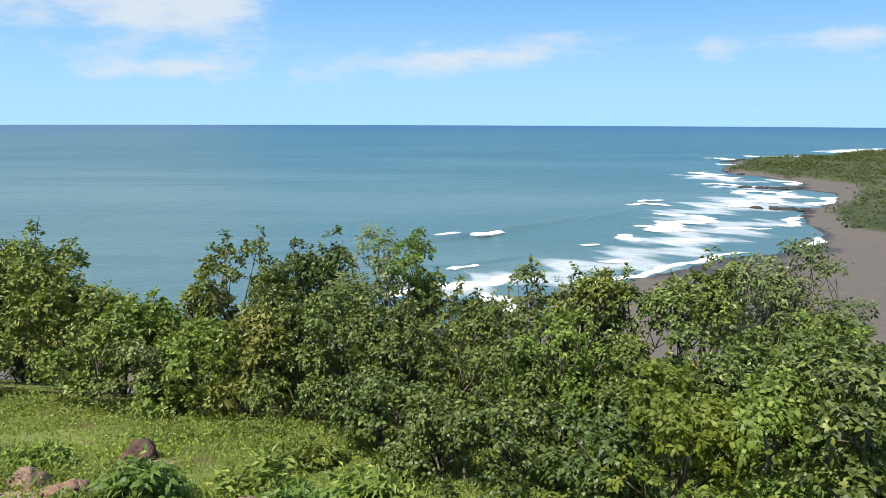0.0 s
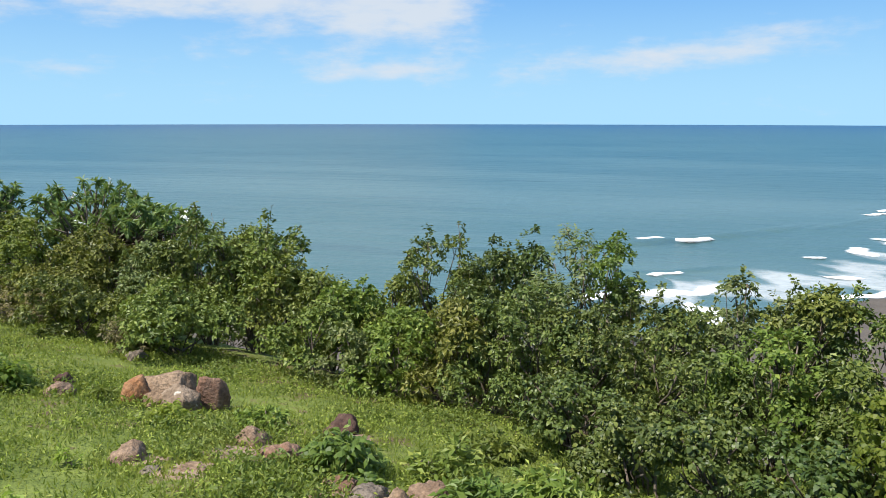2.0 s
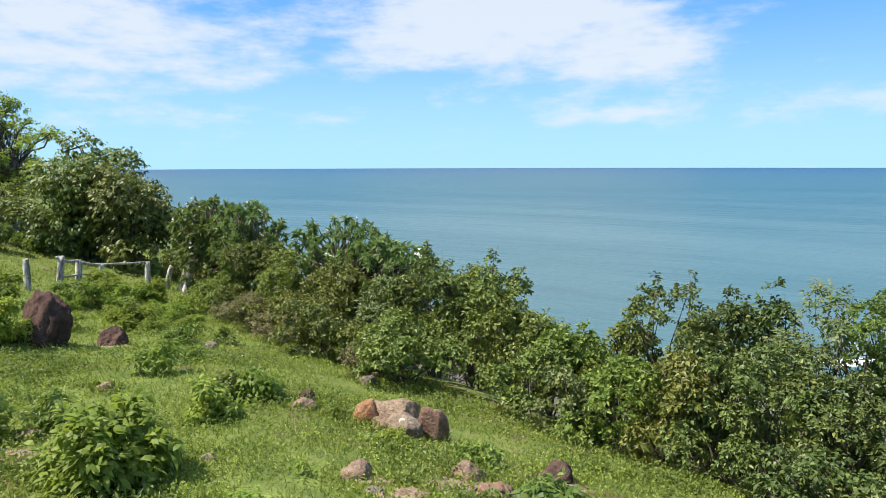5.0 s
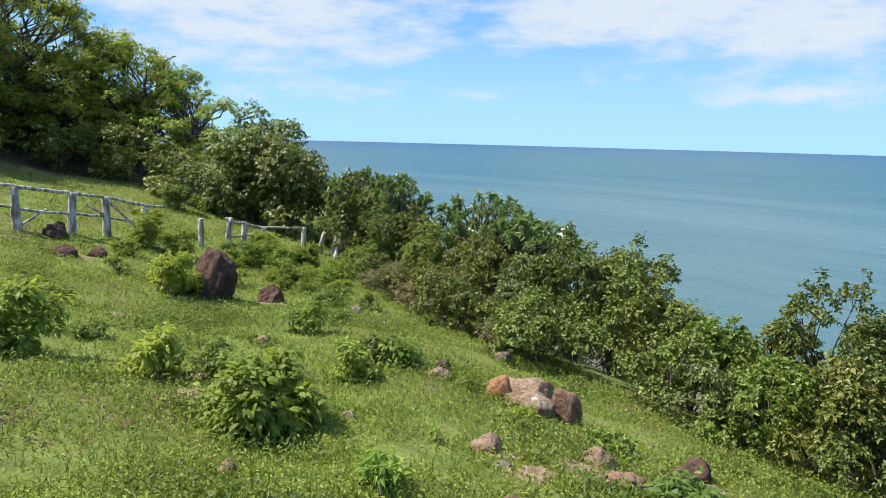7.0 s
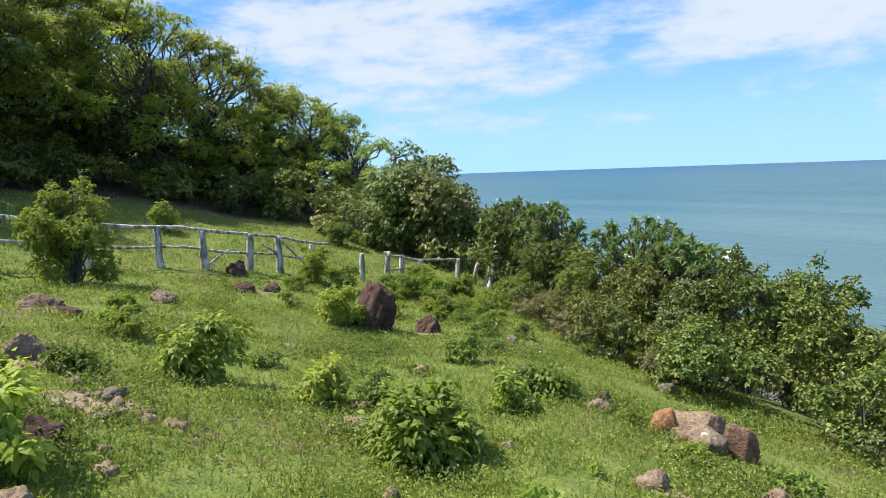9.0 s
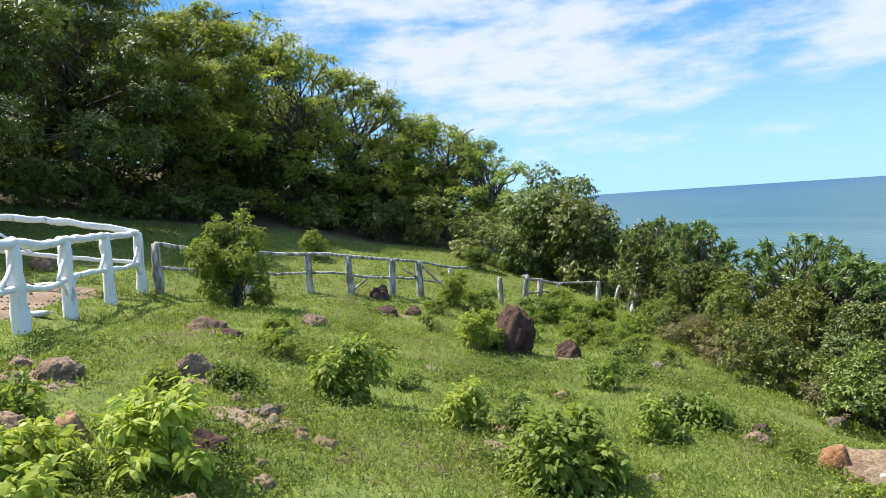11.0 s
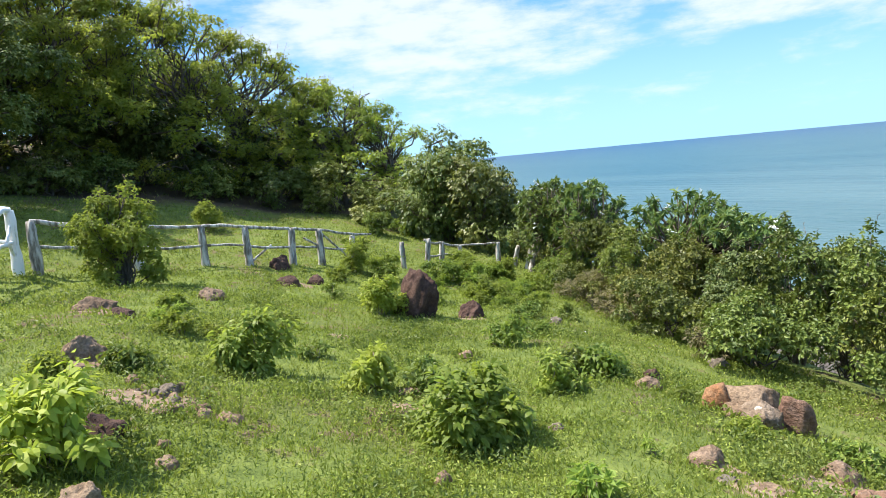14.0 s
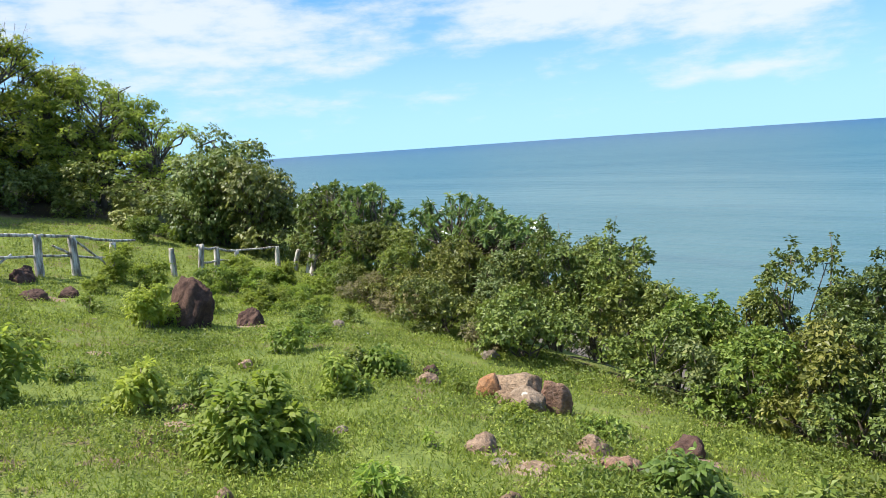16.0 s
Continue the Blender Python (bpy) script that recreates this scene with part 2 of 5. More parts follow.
def water_material():
    m, nt, b = material("sea_water", 0.32, 0.22)
    b.inputs["IOR"].default_value = 1.333
    v = place(nt)
    broad = noise_node(nt, stretch(nt, v, 0.0028, 0.011, 1, 0.35), 1.0, 4)
    near = mix_color(nt, ramp01(nt, broad, 0.35, 0.65), (0.060, 0.118, 0.126), (0.084, 0.144, 0.150))
    off = mix_color(nt, ramp01(nt, broad, 0.35, 0.65), (0.024, 0.082, 0.102), (0.040, 0.103, 0.118))
    # distance tint painted into the base colour: darker and bluer away from the viewpoint
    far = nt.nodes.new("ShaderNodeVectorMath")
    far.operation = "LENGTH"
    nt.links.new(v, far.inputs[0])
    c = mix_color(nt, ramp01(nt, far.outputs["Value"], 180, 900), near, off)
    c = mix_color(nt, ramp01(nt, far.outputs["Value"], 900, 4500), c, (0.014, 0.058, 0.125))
    # darker bands put the shading of the swells into the water's colour
    swell_shade = noise_node(nt, stretch(nt, v, 0.006, 0.055, 1, 0.30), 1.0, 5, 0.6)
    c = mix_color(nt, math_node(nt, "MULTIPLY", ramp01(nt, swell_shade, 0.52, 0.72), 0.35), c, (0.030, 0.065, 0.085))
    plug(nt, b.inputs["Base Color"], c)
    swell = noise_node(nt, stretch(nt, v, 0.020, 0.085, 0.05, 0.35), 1.0, 3)
    chop = noise_node(nt, stretch(nt, v, 0.35, 0.6, 0.4, 0.4), 1.0, 4, 0.6)
    h = math_node(nt, "MULTIPLY_ADD", chop, 0.16, math_node(nt, "MULTIPLY", swell, 1.2))
    plug(nt, b.inputs["Normal"], bump(nt, h, 0.9, 1.8))
    return m


WATER = water_material()


def foam_material(name, lo, hi, weight, thick=1.0):
    """Foam with torn, streaky edges; lo, hi: where it breaks up; weight: how solid its middle is; thick: how far it hides the water."""
    m, nt, b = material(name, 0.8, 0.2)
    v = place(nt)
    n = noise_node(nt, stretch(nt, v, 0.13, 0.22, 0.2, -0.75), 1.0, 8, 0.70)
    fine = noise_node(nt, stretch(nt, v, 0.5, 0.9, 0.2, 0.45), 1.0, 5, 0.6)
    b.inputs["Base Color"].default_value = (0.80, 0.82, 0.83, 1)
    uv = nt.nodes.new("ShaderNodeSeparateXYZ")
    nt.links.new(nt.nodes.new("ShaderNodeUVMap").outputs[0], uv.inputs[0])
    across = math_node(nt, "ABSOLUTE", math_node(nt, "MULTIPLY_ADD", uv.outputs[1], 2.0, -1.0))
    along = math_node(nt, "ABSOLUTE", math_node(nt, "MULTIPLY_ADD", uv.outputs[0], 2.0, -1.0))
    body = math_node(nt, "SUBTRACT", 1.0, math_node(nt, "MAXIMUM", across, math_node(nt, "POWER", along, 4.0)))
    a = math_node(nt, "ADD", math_node(nt, "MULTIPLY", ramp01(nt, body, 0.0, 0.8), weight), math_node(nt, "MULTIPLY_ADD", fine, 0.2, math_node(nt, "MULTIPLY", n, 0.6)))
    plug(nt, b.inputs["Alpha"], math_node(nt, "MULTIPLY", ramp01(nt, a, lo, hi), thick))
    plug(nt, b.inputs["Normal"], bump(nt, n, 0.4, 0.15))
    return m


FOAM = foam_material("sea_foam", 0.58, 0.98, 0.56)
LACE = foam_material("thin_foam", 0.42, 0.95, 0.40, 0.42)


def plain(name, color, rough=0.7):
    m, nt, b = material(name, rough, 0.3)
    n = noise_node(nt, own(nt), 14, 3)
    plug(nt, b.inputs["Base Color"], mix_color(nt, n, tuple(0.82 * v for v in color), color))
    return m


PETAL = plain("white_petal", (0.85, 0.84, 0.80))
LITTER = plain("pale_litter", (0.78, 0.78, 0.76))


# ================= mesh helpers =================
def raw_mesh(name, verts, faces, mat, smooth=False):
    """A mesh from arrays of vertices and of triangles or quads."""
    verts, faces = np.asarray(verts, dtype=np.float32), np.asarray(faces, dtype=np.int32)
    me = bpy.data.meshes.new(name)
    n, k = faces.shape
    me.vertices.add(len(verts))
    me.vertices.foreach_set("co", verts.ravel())
    me.loops.add(n * k)
    me.loops.foreach_set("vertex_index", faces.ravel())
    me.polygons.add(n)
    me.polygons.foreach_set("loop_start", np.arange(0, n * k, k, dtype=np.int32))
    me.polygons.foreach_set("use_smooth", np.full(n, smooth))
    me.update(calc_edges=True)
    me.materials.append(mat)
    return me


def raw_part(name, verts, faces, mat, parent=None, label="", smooth=False):
    ob = new(name, raw_mesh(name, verts, faces, mat, smooth))
    ob.parent = parent
    return tagged(ob, label)


def bm_part(name, bm, mat, parent=None, label="", smooth=True):
    me = bpy.data.meshes.new(name)
    bm.to_mesh(me)
    bm.free()
    me.materials.append(mat)
    me.polygons.foreach_set("use_smooth", np.full(len(me.polygons), smooth))
    ob = new(name, me)
    ob.parent = parent
    return tagged(ob, label)


def unit(v):
    return v / np.maximum(np.linalg.norm(v, axis=-1, keepdims=True), 1e-9)


def leaf_arrays(base, way, up, length, width, fold=0.18, small=False):
    """Pointed leaves, folded along the midrib: two triangles each, or one for small leaves."""
    way, side = unit(way), unit(np.cross(way, up))
    lift = np.cross(side, way)
    length, width = np.broadcast_to(length, len(base))[:, None], np.broadcast_to(width, len(base))[:, None]
    tip = base + way * length - np.array([0, 0, 0.12]) * length
    mid = base + way * length * 0.42 + lift * width * fold
    if small == "fine":
        wide, up = side * width * 0.5, lift * width * fold
        sag = np.array([0, 0, 1.0]) * length
        v = np.stack([base, base + way * length * 0.30 + wide * 0.92 + up, base + way * length * 0.30 - wide * 0.92 + up,
                      base + way * length * 0.66 + wide * 0.80 + up - 0.05 * sag, base + way * length * 0.66 - wide * 0.80 + up - 0.05 * sag, tip - 0.06 * sag], 1).reshape(-1, 3)
        i = np.arange(len(base))[:, None] * 6
        return v, np.concatenate([i + np.array([q]) for q in ([0, 1, 2], [1, 3, 2], [2, 3, 4], [3, 5, 4])])
    if small:
        v = np.stack([mid + side * width * 0.55 - way * length * 0.2, tip, mid - side * width * 0.55 - way * length * 0.2], 1).reshape(-1, 3)
        return v, np.arange(len(base) * 3).reshape(-1, 3)
    v = np.stack([base, mid + side * width * 0.5, tip, mid - side * width * 0.5], 1).reshape(-1, 3)
    i = np.arange(len(base))[:, None] * 4
    f = np.concatenate([i + np.array([[0, 1, 2]]), i + np.array([[0, 2, 3]])])
    return v, f


def tube(points, radii, sides=6):
    points = np.asarray(points, dtype=float)
    n = len(points)
    t = np.gradient(points, axis=0)
    t = unit(t)
    ref = np.where(np.abs(t[:, 2:3]) > 0.9, np.array([[1.0, 0, 0]]), np.array([[0, 0, 1.0]]))
    a = unit(np.cross(t, ref))
    b = np.cross(t, a)
    ang = np.linspace(0, 2 * np.pi, sides, endpoint=False)
    ring = a[:, None] * np.cos(ang)[None, :, None] + b[:, None] * np.sin(ang)[None, :, None]
    v = (points[:, None] + ring * np.asarray(radii, dtype=float)[:, None, None]).reshape(-1, 3)
    f = []
    for i in range(n - 1):
        for j in range(sides):
            k = (j + 1) % sides
            f.append((i * sides + j, i * sides + k, (i + 1) * sides + k, (i + 1) * sides + j))
    c0, c1 = len(v), len(v) + 1
    v = np.vstack([v, points[:1], points[-1:]])
    for j in range(sides):
        k = (j + 1) % sides
        f.append((c0, k, j, j))
        f.append((c1, (n - 1) * sides + j, (n - 1) * sides + k, (n - 1) * sides + k))
    return v, f


class Pile:
    """Gathers tubes into one mesh, as triangles."""

    def __init__(self):
        self.v, self.f, self.n = [], [], 0

    def add(self, v, f):
        for q in f:
            self.f.append((q[0] + self.n, q[1] + self.n, q[2] + self.n))
            if q[3] != q[2]:
                self.f.append((q[0] + self.n, q[2] + self.n, q[3] + self.n))
        self.v.append(v)
        self.n += len(v)

    def part(self, name, mat, parent, label="", smooth=True):
        return raw_part(name, np.vstack(self.v), self.f, mat, parent, label, smooth)


# ================= the lie of the land =================
SHORE = np.array([(-4900, 60), (-900, 130), (-300, 150), (-60, 130), (0, 122), (17, 130), (44, 162), (59, 173), (80, 191), (96, 197), (106, 201), (113, 209), (124, 221),
                  (132, 233), (135, 248), (143, 270), (158, 296), (174, 308), (194, 335), (207, 356), (209, 367), (203, 378), (200, 388), (207, 399), (218, 416), (226, 440),
                  (224, 460), (220, 485), (211, 500), (213, 527), (229, 565), (254, 600), (268, 640), (309, 685), (356, 702), (402, 728), (457, 803), (561, 878), (1500, 1650), (4900, 4200)], dtype=float)


def shore_distance(x, y):
    """Metres inland from the waterline; out at sea less than nought."""
    p = np.stack([np.ravel(x), np.ravel(y)], 1)
    best = np.full(len(p), 1e9)
    for a, b in zip(SHORE[:-1], SHORE[1:]):
        d = b - a
        t = np.clip(((p - a) @ d) / (d @ d), 0, 1)
        best = np.minimum(best, np.hypot(*(p - a - t[:, None] * d).T))
    ring = np.vstack([SHORE, [(9000, 4200), (9000, -9000), (-9000, -9000), (-9000, 60)]])
    inside = np.zeros(len(p), bool)
    for a, b in zip(ring, np.roll(ring, -1, axis=0)):
        if a[1] == b[1]:
            continue
        cross = ((a[1] > p[:, 1]) != (b[1] > p[:, 1])) & (p[:, 0] < (b[0] - a[0]) * (p[:, 1] - a[1]) / (b[1] - a[1]) + a[0])
        inside ^= cross
    return np.where(inside, best, -best).reshape(np.shape(x))


def brink(x, y):
    """Metres past the edge of the meadow, towards the sea."""
    return (y - 4 + 0.42 * x) / 1.085


def hill(x, y):
    x, y = np.asarray(x, dtype=float), np.asarray(y, dtype=float)
    z = -1.45 - 0.2 * np.clip(y, -45, 400) + 0.135 * np.clip(-x - 13, 0, 30)
    s = np.maximum(0, brink(x, y))
    z = z - np.where(s < 5.8, 0.06 * s * s, 2.02 + 0.62 * (s - 5.8))
    near = np.exp(-(x * x + y * y) / 60.0 ** 2)
    lumps = 0.035 * np.sin(1.7 * x + 0.6 * y) * np.sin(1.3 * y - 0.7 * x) + 0.02 * np.sin(4.1 * x + 1.0) * np.sin(3.7 * y) + 0.05 * np.sin(0.6 * x + 1.1 * y)
    return z + lumps * near


def beach_width(y):
    y = np.asarray(y, dtype=float)
    return 6 + 62 / (1 + np.exp((y - 214) / 5)) + 22 * np.exp(-((y - 395) / 22) ** 2)


def land(x, y):
    d = shore_distance(x, y)
    swell = np.sin(np.asarray(x) * 0.031 + 1.0) * np.sin(np.asarray(y) * 0.027) * 1.6 + np.sin(np.asarray(x) * 0.09) * np.sin(np.asarray(y) * 0.11 + 2) * 0.6
    b = beach_width(y)
    rise = np.minimum(1.7 * d / b, 1.7) + np.clip(0.10 * (d - b), 0, 1.8) + np.clip(0.03 * (d - 120), 0, 5) + 0.6 * swell * np.clip((d - b) / 40, 0, 1)
    coast = np.where(d > 0, rise, np.maximum(0.06 * d, -12))
    return np.maximum(hill(x, y), SEA + coast)


def on_ground(x, y):
    return float(hill(x, y))


def polar_sheet(r, a):
    """A round sheet's vertices' x and y, and its faces; the rim of the first ring is closed with a fan."""
    R, A = np.meshgrid(r, a, indexing="ij")
    X, Y = -np.sin(A) * R, np.cos(A) * R
    n, m = R.shape
    i, j = np.meshgrid(np.arange(n - 1), np.arange(m), indexing="ij")
    k = (j + 1) % m
    f = np.stack([i * m + j, i * m + k, (i + 1) * m + k, (i + 1) * m + j], -1).reshape(-1, 4)
    return X.ravel(), Y.ravel(), f


angles = np.radians(np.concatenate([np.arange(-45, 125, 0.85), np.arange(125, 315, 4.0)]))
radii = np.concatenate([[0.0], np.geomspace(0.6, 60, 110), np.geomspace(62, 1400, 84), [1800, 2500, 3500, 4900]])
gx, gy, gf = polar_sheet(radii, angles)
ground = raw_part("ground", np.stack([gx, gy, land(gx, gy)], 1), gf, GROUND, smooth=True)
tagged(ground, "grassy hillside falling to a brown sand beach", "ground", kind="structure")

sx, sy, sf = polar_sheet(np.concatenate([np.geomspace(60, 1500, 90), [2000, 2600, 3300, 4100, 4900]]), angles)
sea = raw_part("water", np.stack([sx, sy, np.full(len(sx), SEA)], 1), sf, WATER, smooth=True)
tagged(sea, "blue-green open sea with low swell to the horizon", "sea", kind="structure")


# ================= surf =================
def ribbon(name, spine, width, seed, crest, label, category, kind="", mat=None):
    """A strip of foam along a spine; crest: the height of the breaking lip in its middle."""
    rng = np.random.default_rng(seed)
    spine = np.array(spine, dtype=float)
    seg = np.concatenate([[0], np.cumsum(np.hypot(*np.diff(spine, axis=0).T))])
    n = max(14, int(seg[-1] / 1.5))
    s = np.linspace(0, seg[-1], n)
    p = np.stack([np.interp(s, seg, spine[:, 0]), np.interp(s, seg, spine[:, 1])], 1)
    for _ in range(6):
        p[1:-1] = (p[:-2] + 2 * p[1:-1] + p[2:]) / 4
    t = unit(np.gradient(p, axis=0))
    side = np.stack([-t[:, 1], t[:, 0]], 1)
    taper = np.sqrt(np.clip(np.sin(np.linspace(0.03, np.pi - 0.03, n)), 0, 1))
    ph = rng.uniform(0, 6.28, 4)
    w = width * taper * (1 + 0.16 * np.sin(s * 0.35 + ph[0]) + 0.10 * np.sin(s * 0.9 + ph[1]))
    off = width * 0.20 * np.sin(s * 0.22 + ph[2]) + 0.07 * width * np.sin(s * 0.7 + ph[3])
    m = 9
    v, uv = [], []
    for j in range(m):
        u = j / (m - 1)
        q = p + side * (off + (u - 0.5) * w)[:, None]
        z = SEA + (0.10 if mat is None else 0.05) + crest * np.exp(-((u - 0.4) / 0.2) ** 2) * taper * (0.75 + 0.25 * np.sin(s * 0.8 + ph[1])) + rng.uniform(0, 0.03, n)
        v.append(np.column_stack([q, z]))
        uv.append(np.column_stack([s / seg[-1], np.full(n, u)]))
    i, j = np.meshgrid(np.arange(m - 1), np.arange(n - 1), indexing="ij")
    f = np.stack([i * n + j, i * n + j + 1, (i + 1) * n + j + 1, (i + 1) * n + j], -1).reshape(-1, 4)
    ob = raw_part(name, np.vstack(v), f, mat or FOAM, smooth=True)
    layer = ob.data.uv_layers.new(name="across")
    layer.data.foreach_set("uv", np.vstack(uv)[f.ravel()].astype(np.float32).ravel())
    return tagged(ob, label, category, "surf", kind)


BREAKERS = [([(-4, 223), (9, 227), (20, 238)], 10, 2.6), ([(3, 171), (9, 180)], 6, 1.0), ([(82, 312), (94, 315), (105, 310)], 8, 0.8), ([(91, 328), (108, 329)], 7, 0.8),
            ([(69, 253), (74, 238), (88, 253), (111, 278)], 13, 1.0), ([(42, 208), (48, 212)], 4, 0.8), ([(42, 182), (51, 186)], 6, 0.8), ([(89, 285), (95, 273)], 7, 0.6),
            ([(119, 312), (135, 314), (164, 339), (191, 367)], 17, 0.9), ([(150, 364), (169, 375), (193, 371)], 12, 0.7), ([(157, 422), (171, 412), (187, 404)], 13, 0.8)]
for k, (spine, width, crest) in enumerate(BREAKERS):
    ribbon("breaking_wave", spine, width * 1.6, k, crest * 0.5, "white breaking wave rolling towards the beach", "wave")
WASH = [([(-20, 148), (0, 151), (7, 158), (20, 168)], 8), ([(6, 146), (14, 141), (18, 133)], 8), ([(24, 144), (42, 163), (58, 175), (78, 192), (94, 200)], 4), ([(58, 230), (65, 216)], 8),
        ([(107, 203), (117, 215), (126, 226)], 5), ([(124, 256), (125, 248), (139, 268), (148, 282)], 6), ([(96, 243), (106, 242), (119, 245)], 5), ([(166, 311), (181, 321), (201, 349)], 11),
        ([(208, 454), (219, 443), (220, 424), (208, 408)], 13), ([(193, 526), (187, 478), (191, 452), (200, 444)], 18), ([(238, 614), (248, 606), (259, 611)], 16), ([(270, 722), (285, 702), (300, 686)], 22),
        ([(320, 745), (365, 740), (420, 752)], 42), ([(462, 836), (527, 888), (640, 975)], 55)]
for k, (spine, width) in enumerate(WASH):
    ribbon("shore_foam", spine, width * 1.5, 50 + k, 0.04, "white foam washing over the wet sand", "foam", "stuff")
DRIFT = [([(-20, 156), (10, 156), (40, 176), (70, 205), (96, 232)], 30), ([(62, 205), (85, 232), (112, 252), (132, 268)], 34), ([(80, 262), (110, 292), (150, 312), (172, 328)], 34),
         ([(110, 300), (150, 340), (190, 362)], 36), ([(150, 400), (180, 396), (205, 398)], 24), ([(170, 500), (178, 450), (205, 425)], 30)]
for k, (spine, width) in enumerate(DRIFT):
    ribbon("drifting_foam", spine, width, 80 + k, 0.0, "thin lace of foam drifting behind the breakers", "foam", "stuff", LACE)


def swell_wave(seed, spine, width, high):
    """A long unbroken swell: a smooth ridge of water."""
    rng = np.random.default_rng(seed)
    spine = np.array(spine, dtype=float)
    seg = np.concatenate([[0], np.cumsum(np.hypot(*np.diff(spine, axis=0).T))])
    n, m = 60, 13
    s = np.linspace(0, seg[-1], n)
    p = np.stack([np.interp(s, seg, spine[:, 0]), np.interp(s, seg, spine[:, 1])], 1)
    for _ in range(20):
        p[1:-1] = (p[:-2] + 2 * p[1:-1] + p[2:]) / 4
    t = unit(np.gradient(p, axis=0))
    side = np.stack([-t[:, 1], t[:, 0]], 1)
    taper = np.sin(np.linspace(0, np.pi, n)) ** 0.6
    v = []
    for u in np.linspace(-1, 1, m):
        lift = high * taper * max(0.0, math.cos(u * math.pi / 2)) ** 2 * (1 + 0.15 * np.sin(s * 0.2 + rng.uniform(0, 0.3)))
        v.append(np.column_stack([p + side * (u * width), SEA - 0.04 + lift]))
    i, j = np.meshgrid(np.arange(m - 1), np.arange(n - 1), indexing="ij")
    f = np.stack([i * n + j, i * n + j + 1, (i + 1) * n + j + 1, (i + 1) * n + j], -1).reshape(-1, 4)
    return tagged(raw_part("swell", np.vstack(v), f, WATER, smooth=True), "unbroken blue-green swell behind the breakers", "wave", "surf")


for k, (spine, width, high) in enumerate([([(-60, 190), (-29, 200), (-8, 213), (3, 223), (23, 238), (48, 266), (65, 283)], 6, 1.1), ([(52, 262), (78, 290), (92, 312)], 5, 0.7), ([(-20, 176), (4, 176), (30, 196)], 4, 0.5)]):
    swell_wave(90 + k, spine, width, high)


# ================= plants =================
def crown_lobes(rng, h, w, n, low, size):
    """Uneven rounded leaf masses that make up a crown: centres and radii in metres."""
    out = []
    for k in range(n):
        a = rng.uniform(0, 6.283)
        q = 0.72 * math.sqrt((k + 0.5) / n)
        z = low + (1 - low) * rng.uniform(0.1, 0.9) * (1 - 0.55 * q * q)
        r = size * rng.uniform(0.7, 1.25)
        out.append((w * q * math.cos(a), w * q * math.sin(a), h * z, w * r, w * r * rng.uniform(0.85, 1.15), min(w, 0.6 * h) * r * rng.uniform(0.75, 1.0)))
    out = np.array(out)
    top = (out[:, 2] + out[:, 5]).max()
    out[:, 2] += (h - top) * np.clip(out[:, 2] / out[:, 2].max(), 0, 1)
    return out


def crown_points(rng, lobes, n, shell, rise=0.22):
    """Where leaf sprays stand in the crown, mostly near the skin of each mass, and the way out."""
    w = lobes[:, 3] * lobes[:, 4]
    pick = rng.choice(len(lobes), n, p=w / w.sum())
    out = unit(rng.normal(size=(n, 3)) + np.array([0, 0, rise]))
    r = 1 - shell * rng.random(n) ** 1.6
    bumps = 1 + 0.13 * np.sin(out[:, 0] * 6 + pick) * np.sin(out[:, 1] * 7 + 2 * pick) + 0.10 * np.sin(out[:, 2] * 11 + 3 * pick) + 0.045 * rng.normal(size=n)
    p = lobes[pick, :3] + out * lobes[pick, 3:6] * (r * bumps)[:, None]
    return p, out


def bough_lobes(rng, h, w, n, low, size, ahead):
    """Flat leafy boughs on the outside of a tall crown, stepping down and out on the side that leans into the open."""
    out = []
    for k in range(n):
        a, q = rng.uniform(0, 6.283), math.sqrt((k + 0.5) / n)
        side = np.array([math.cos(a), math.sin(a)]) * q
        lean = max(0.0, float(side @ ahead))
        z = (1 - 0.24 * q ** 2 - (0.62 - low) * lean ** 1.2) * rng.uniform(0.84, 1.0) if k % 3 else rng.uniform(low, 0.62)
        r = size * rng.uniform(0.6, 1.35)
        x, y = w * (side + 0.52 * lean * ahead)
        out.append((x, y, h * max(z, low) - 0.4 * w * r, w * r, w * r * rng.uniform(0.8, 1.2), w * r * rng.uniform(0.45, 0.75)))
    return np.array(out)


def spray_lie(rng, p, out, per, length, droop=0.15, flat=0.8, lie=0.95):
    """The foot, way, face and size of each leaf of the sprays at the points p, their faces turned outward and up."""
    n = len(p)
    face = unit(out * (1.55 - lie) + np.array([0, 0, lie]) + 0.35 * rng.normal(size=(n, 3)))
    way = unit(rng.normal(size=(n, per, 3)))
    way = way - flat * (way * face[:, None]).sum(-1, keepdims=True) * face[:, None] + 0.35 * out[:, None] + np.array([0, 0, -droop])
    base = p[:, None] + way * (0.35 * length) * rng.random((n, per, 1)) + out[:, None] * length * rng.uniform(-0.6, 0.6, (n, per, 1))
    up = np.repeat(face, per, 0) + 0.35 * rng.normal(size=(n * per, 3))
    return base.reshape(-1, 3), way.reshape(-1, 3), up, rng.uniform(0.65, 1.2, n * per)


LEAF_MESHES = {}


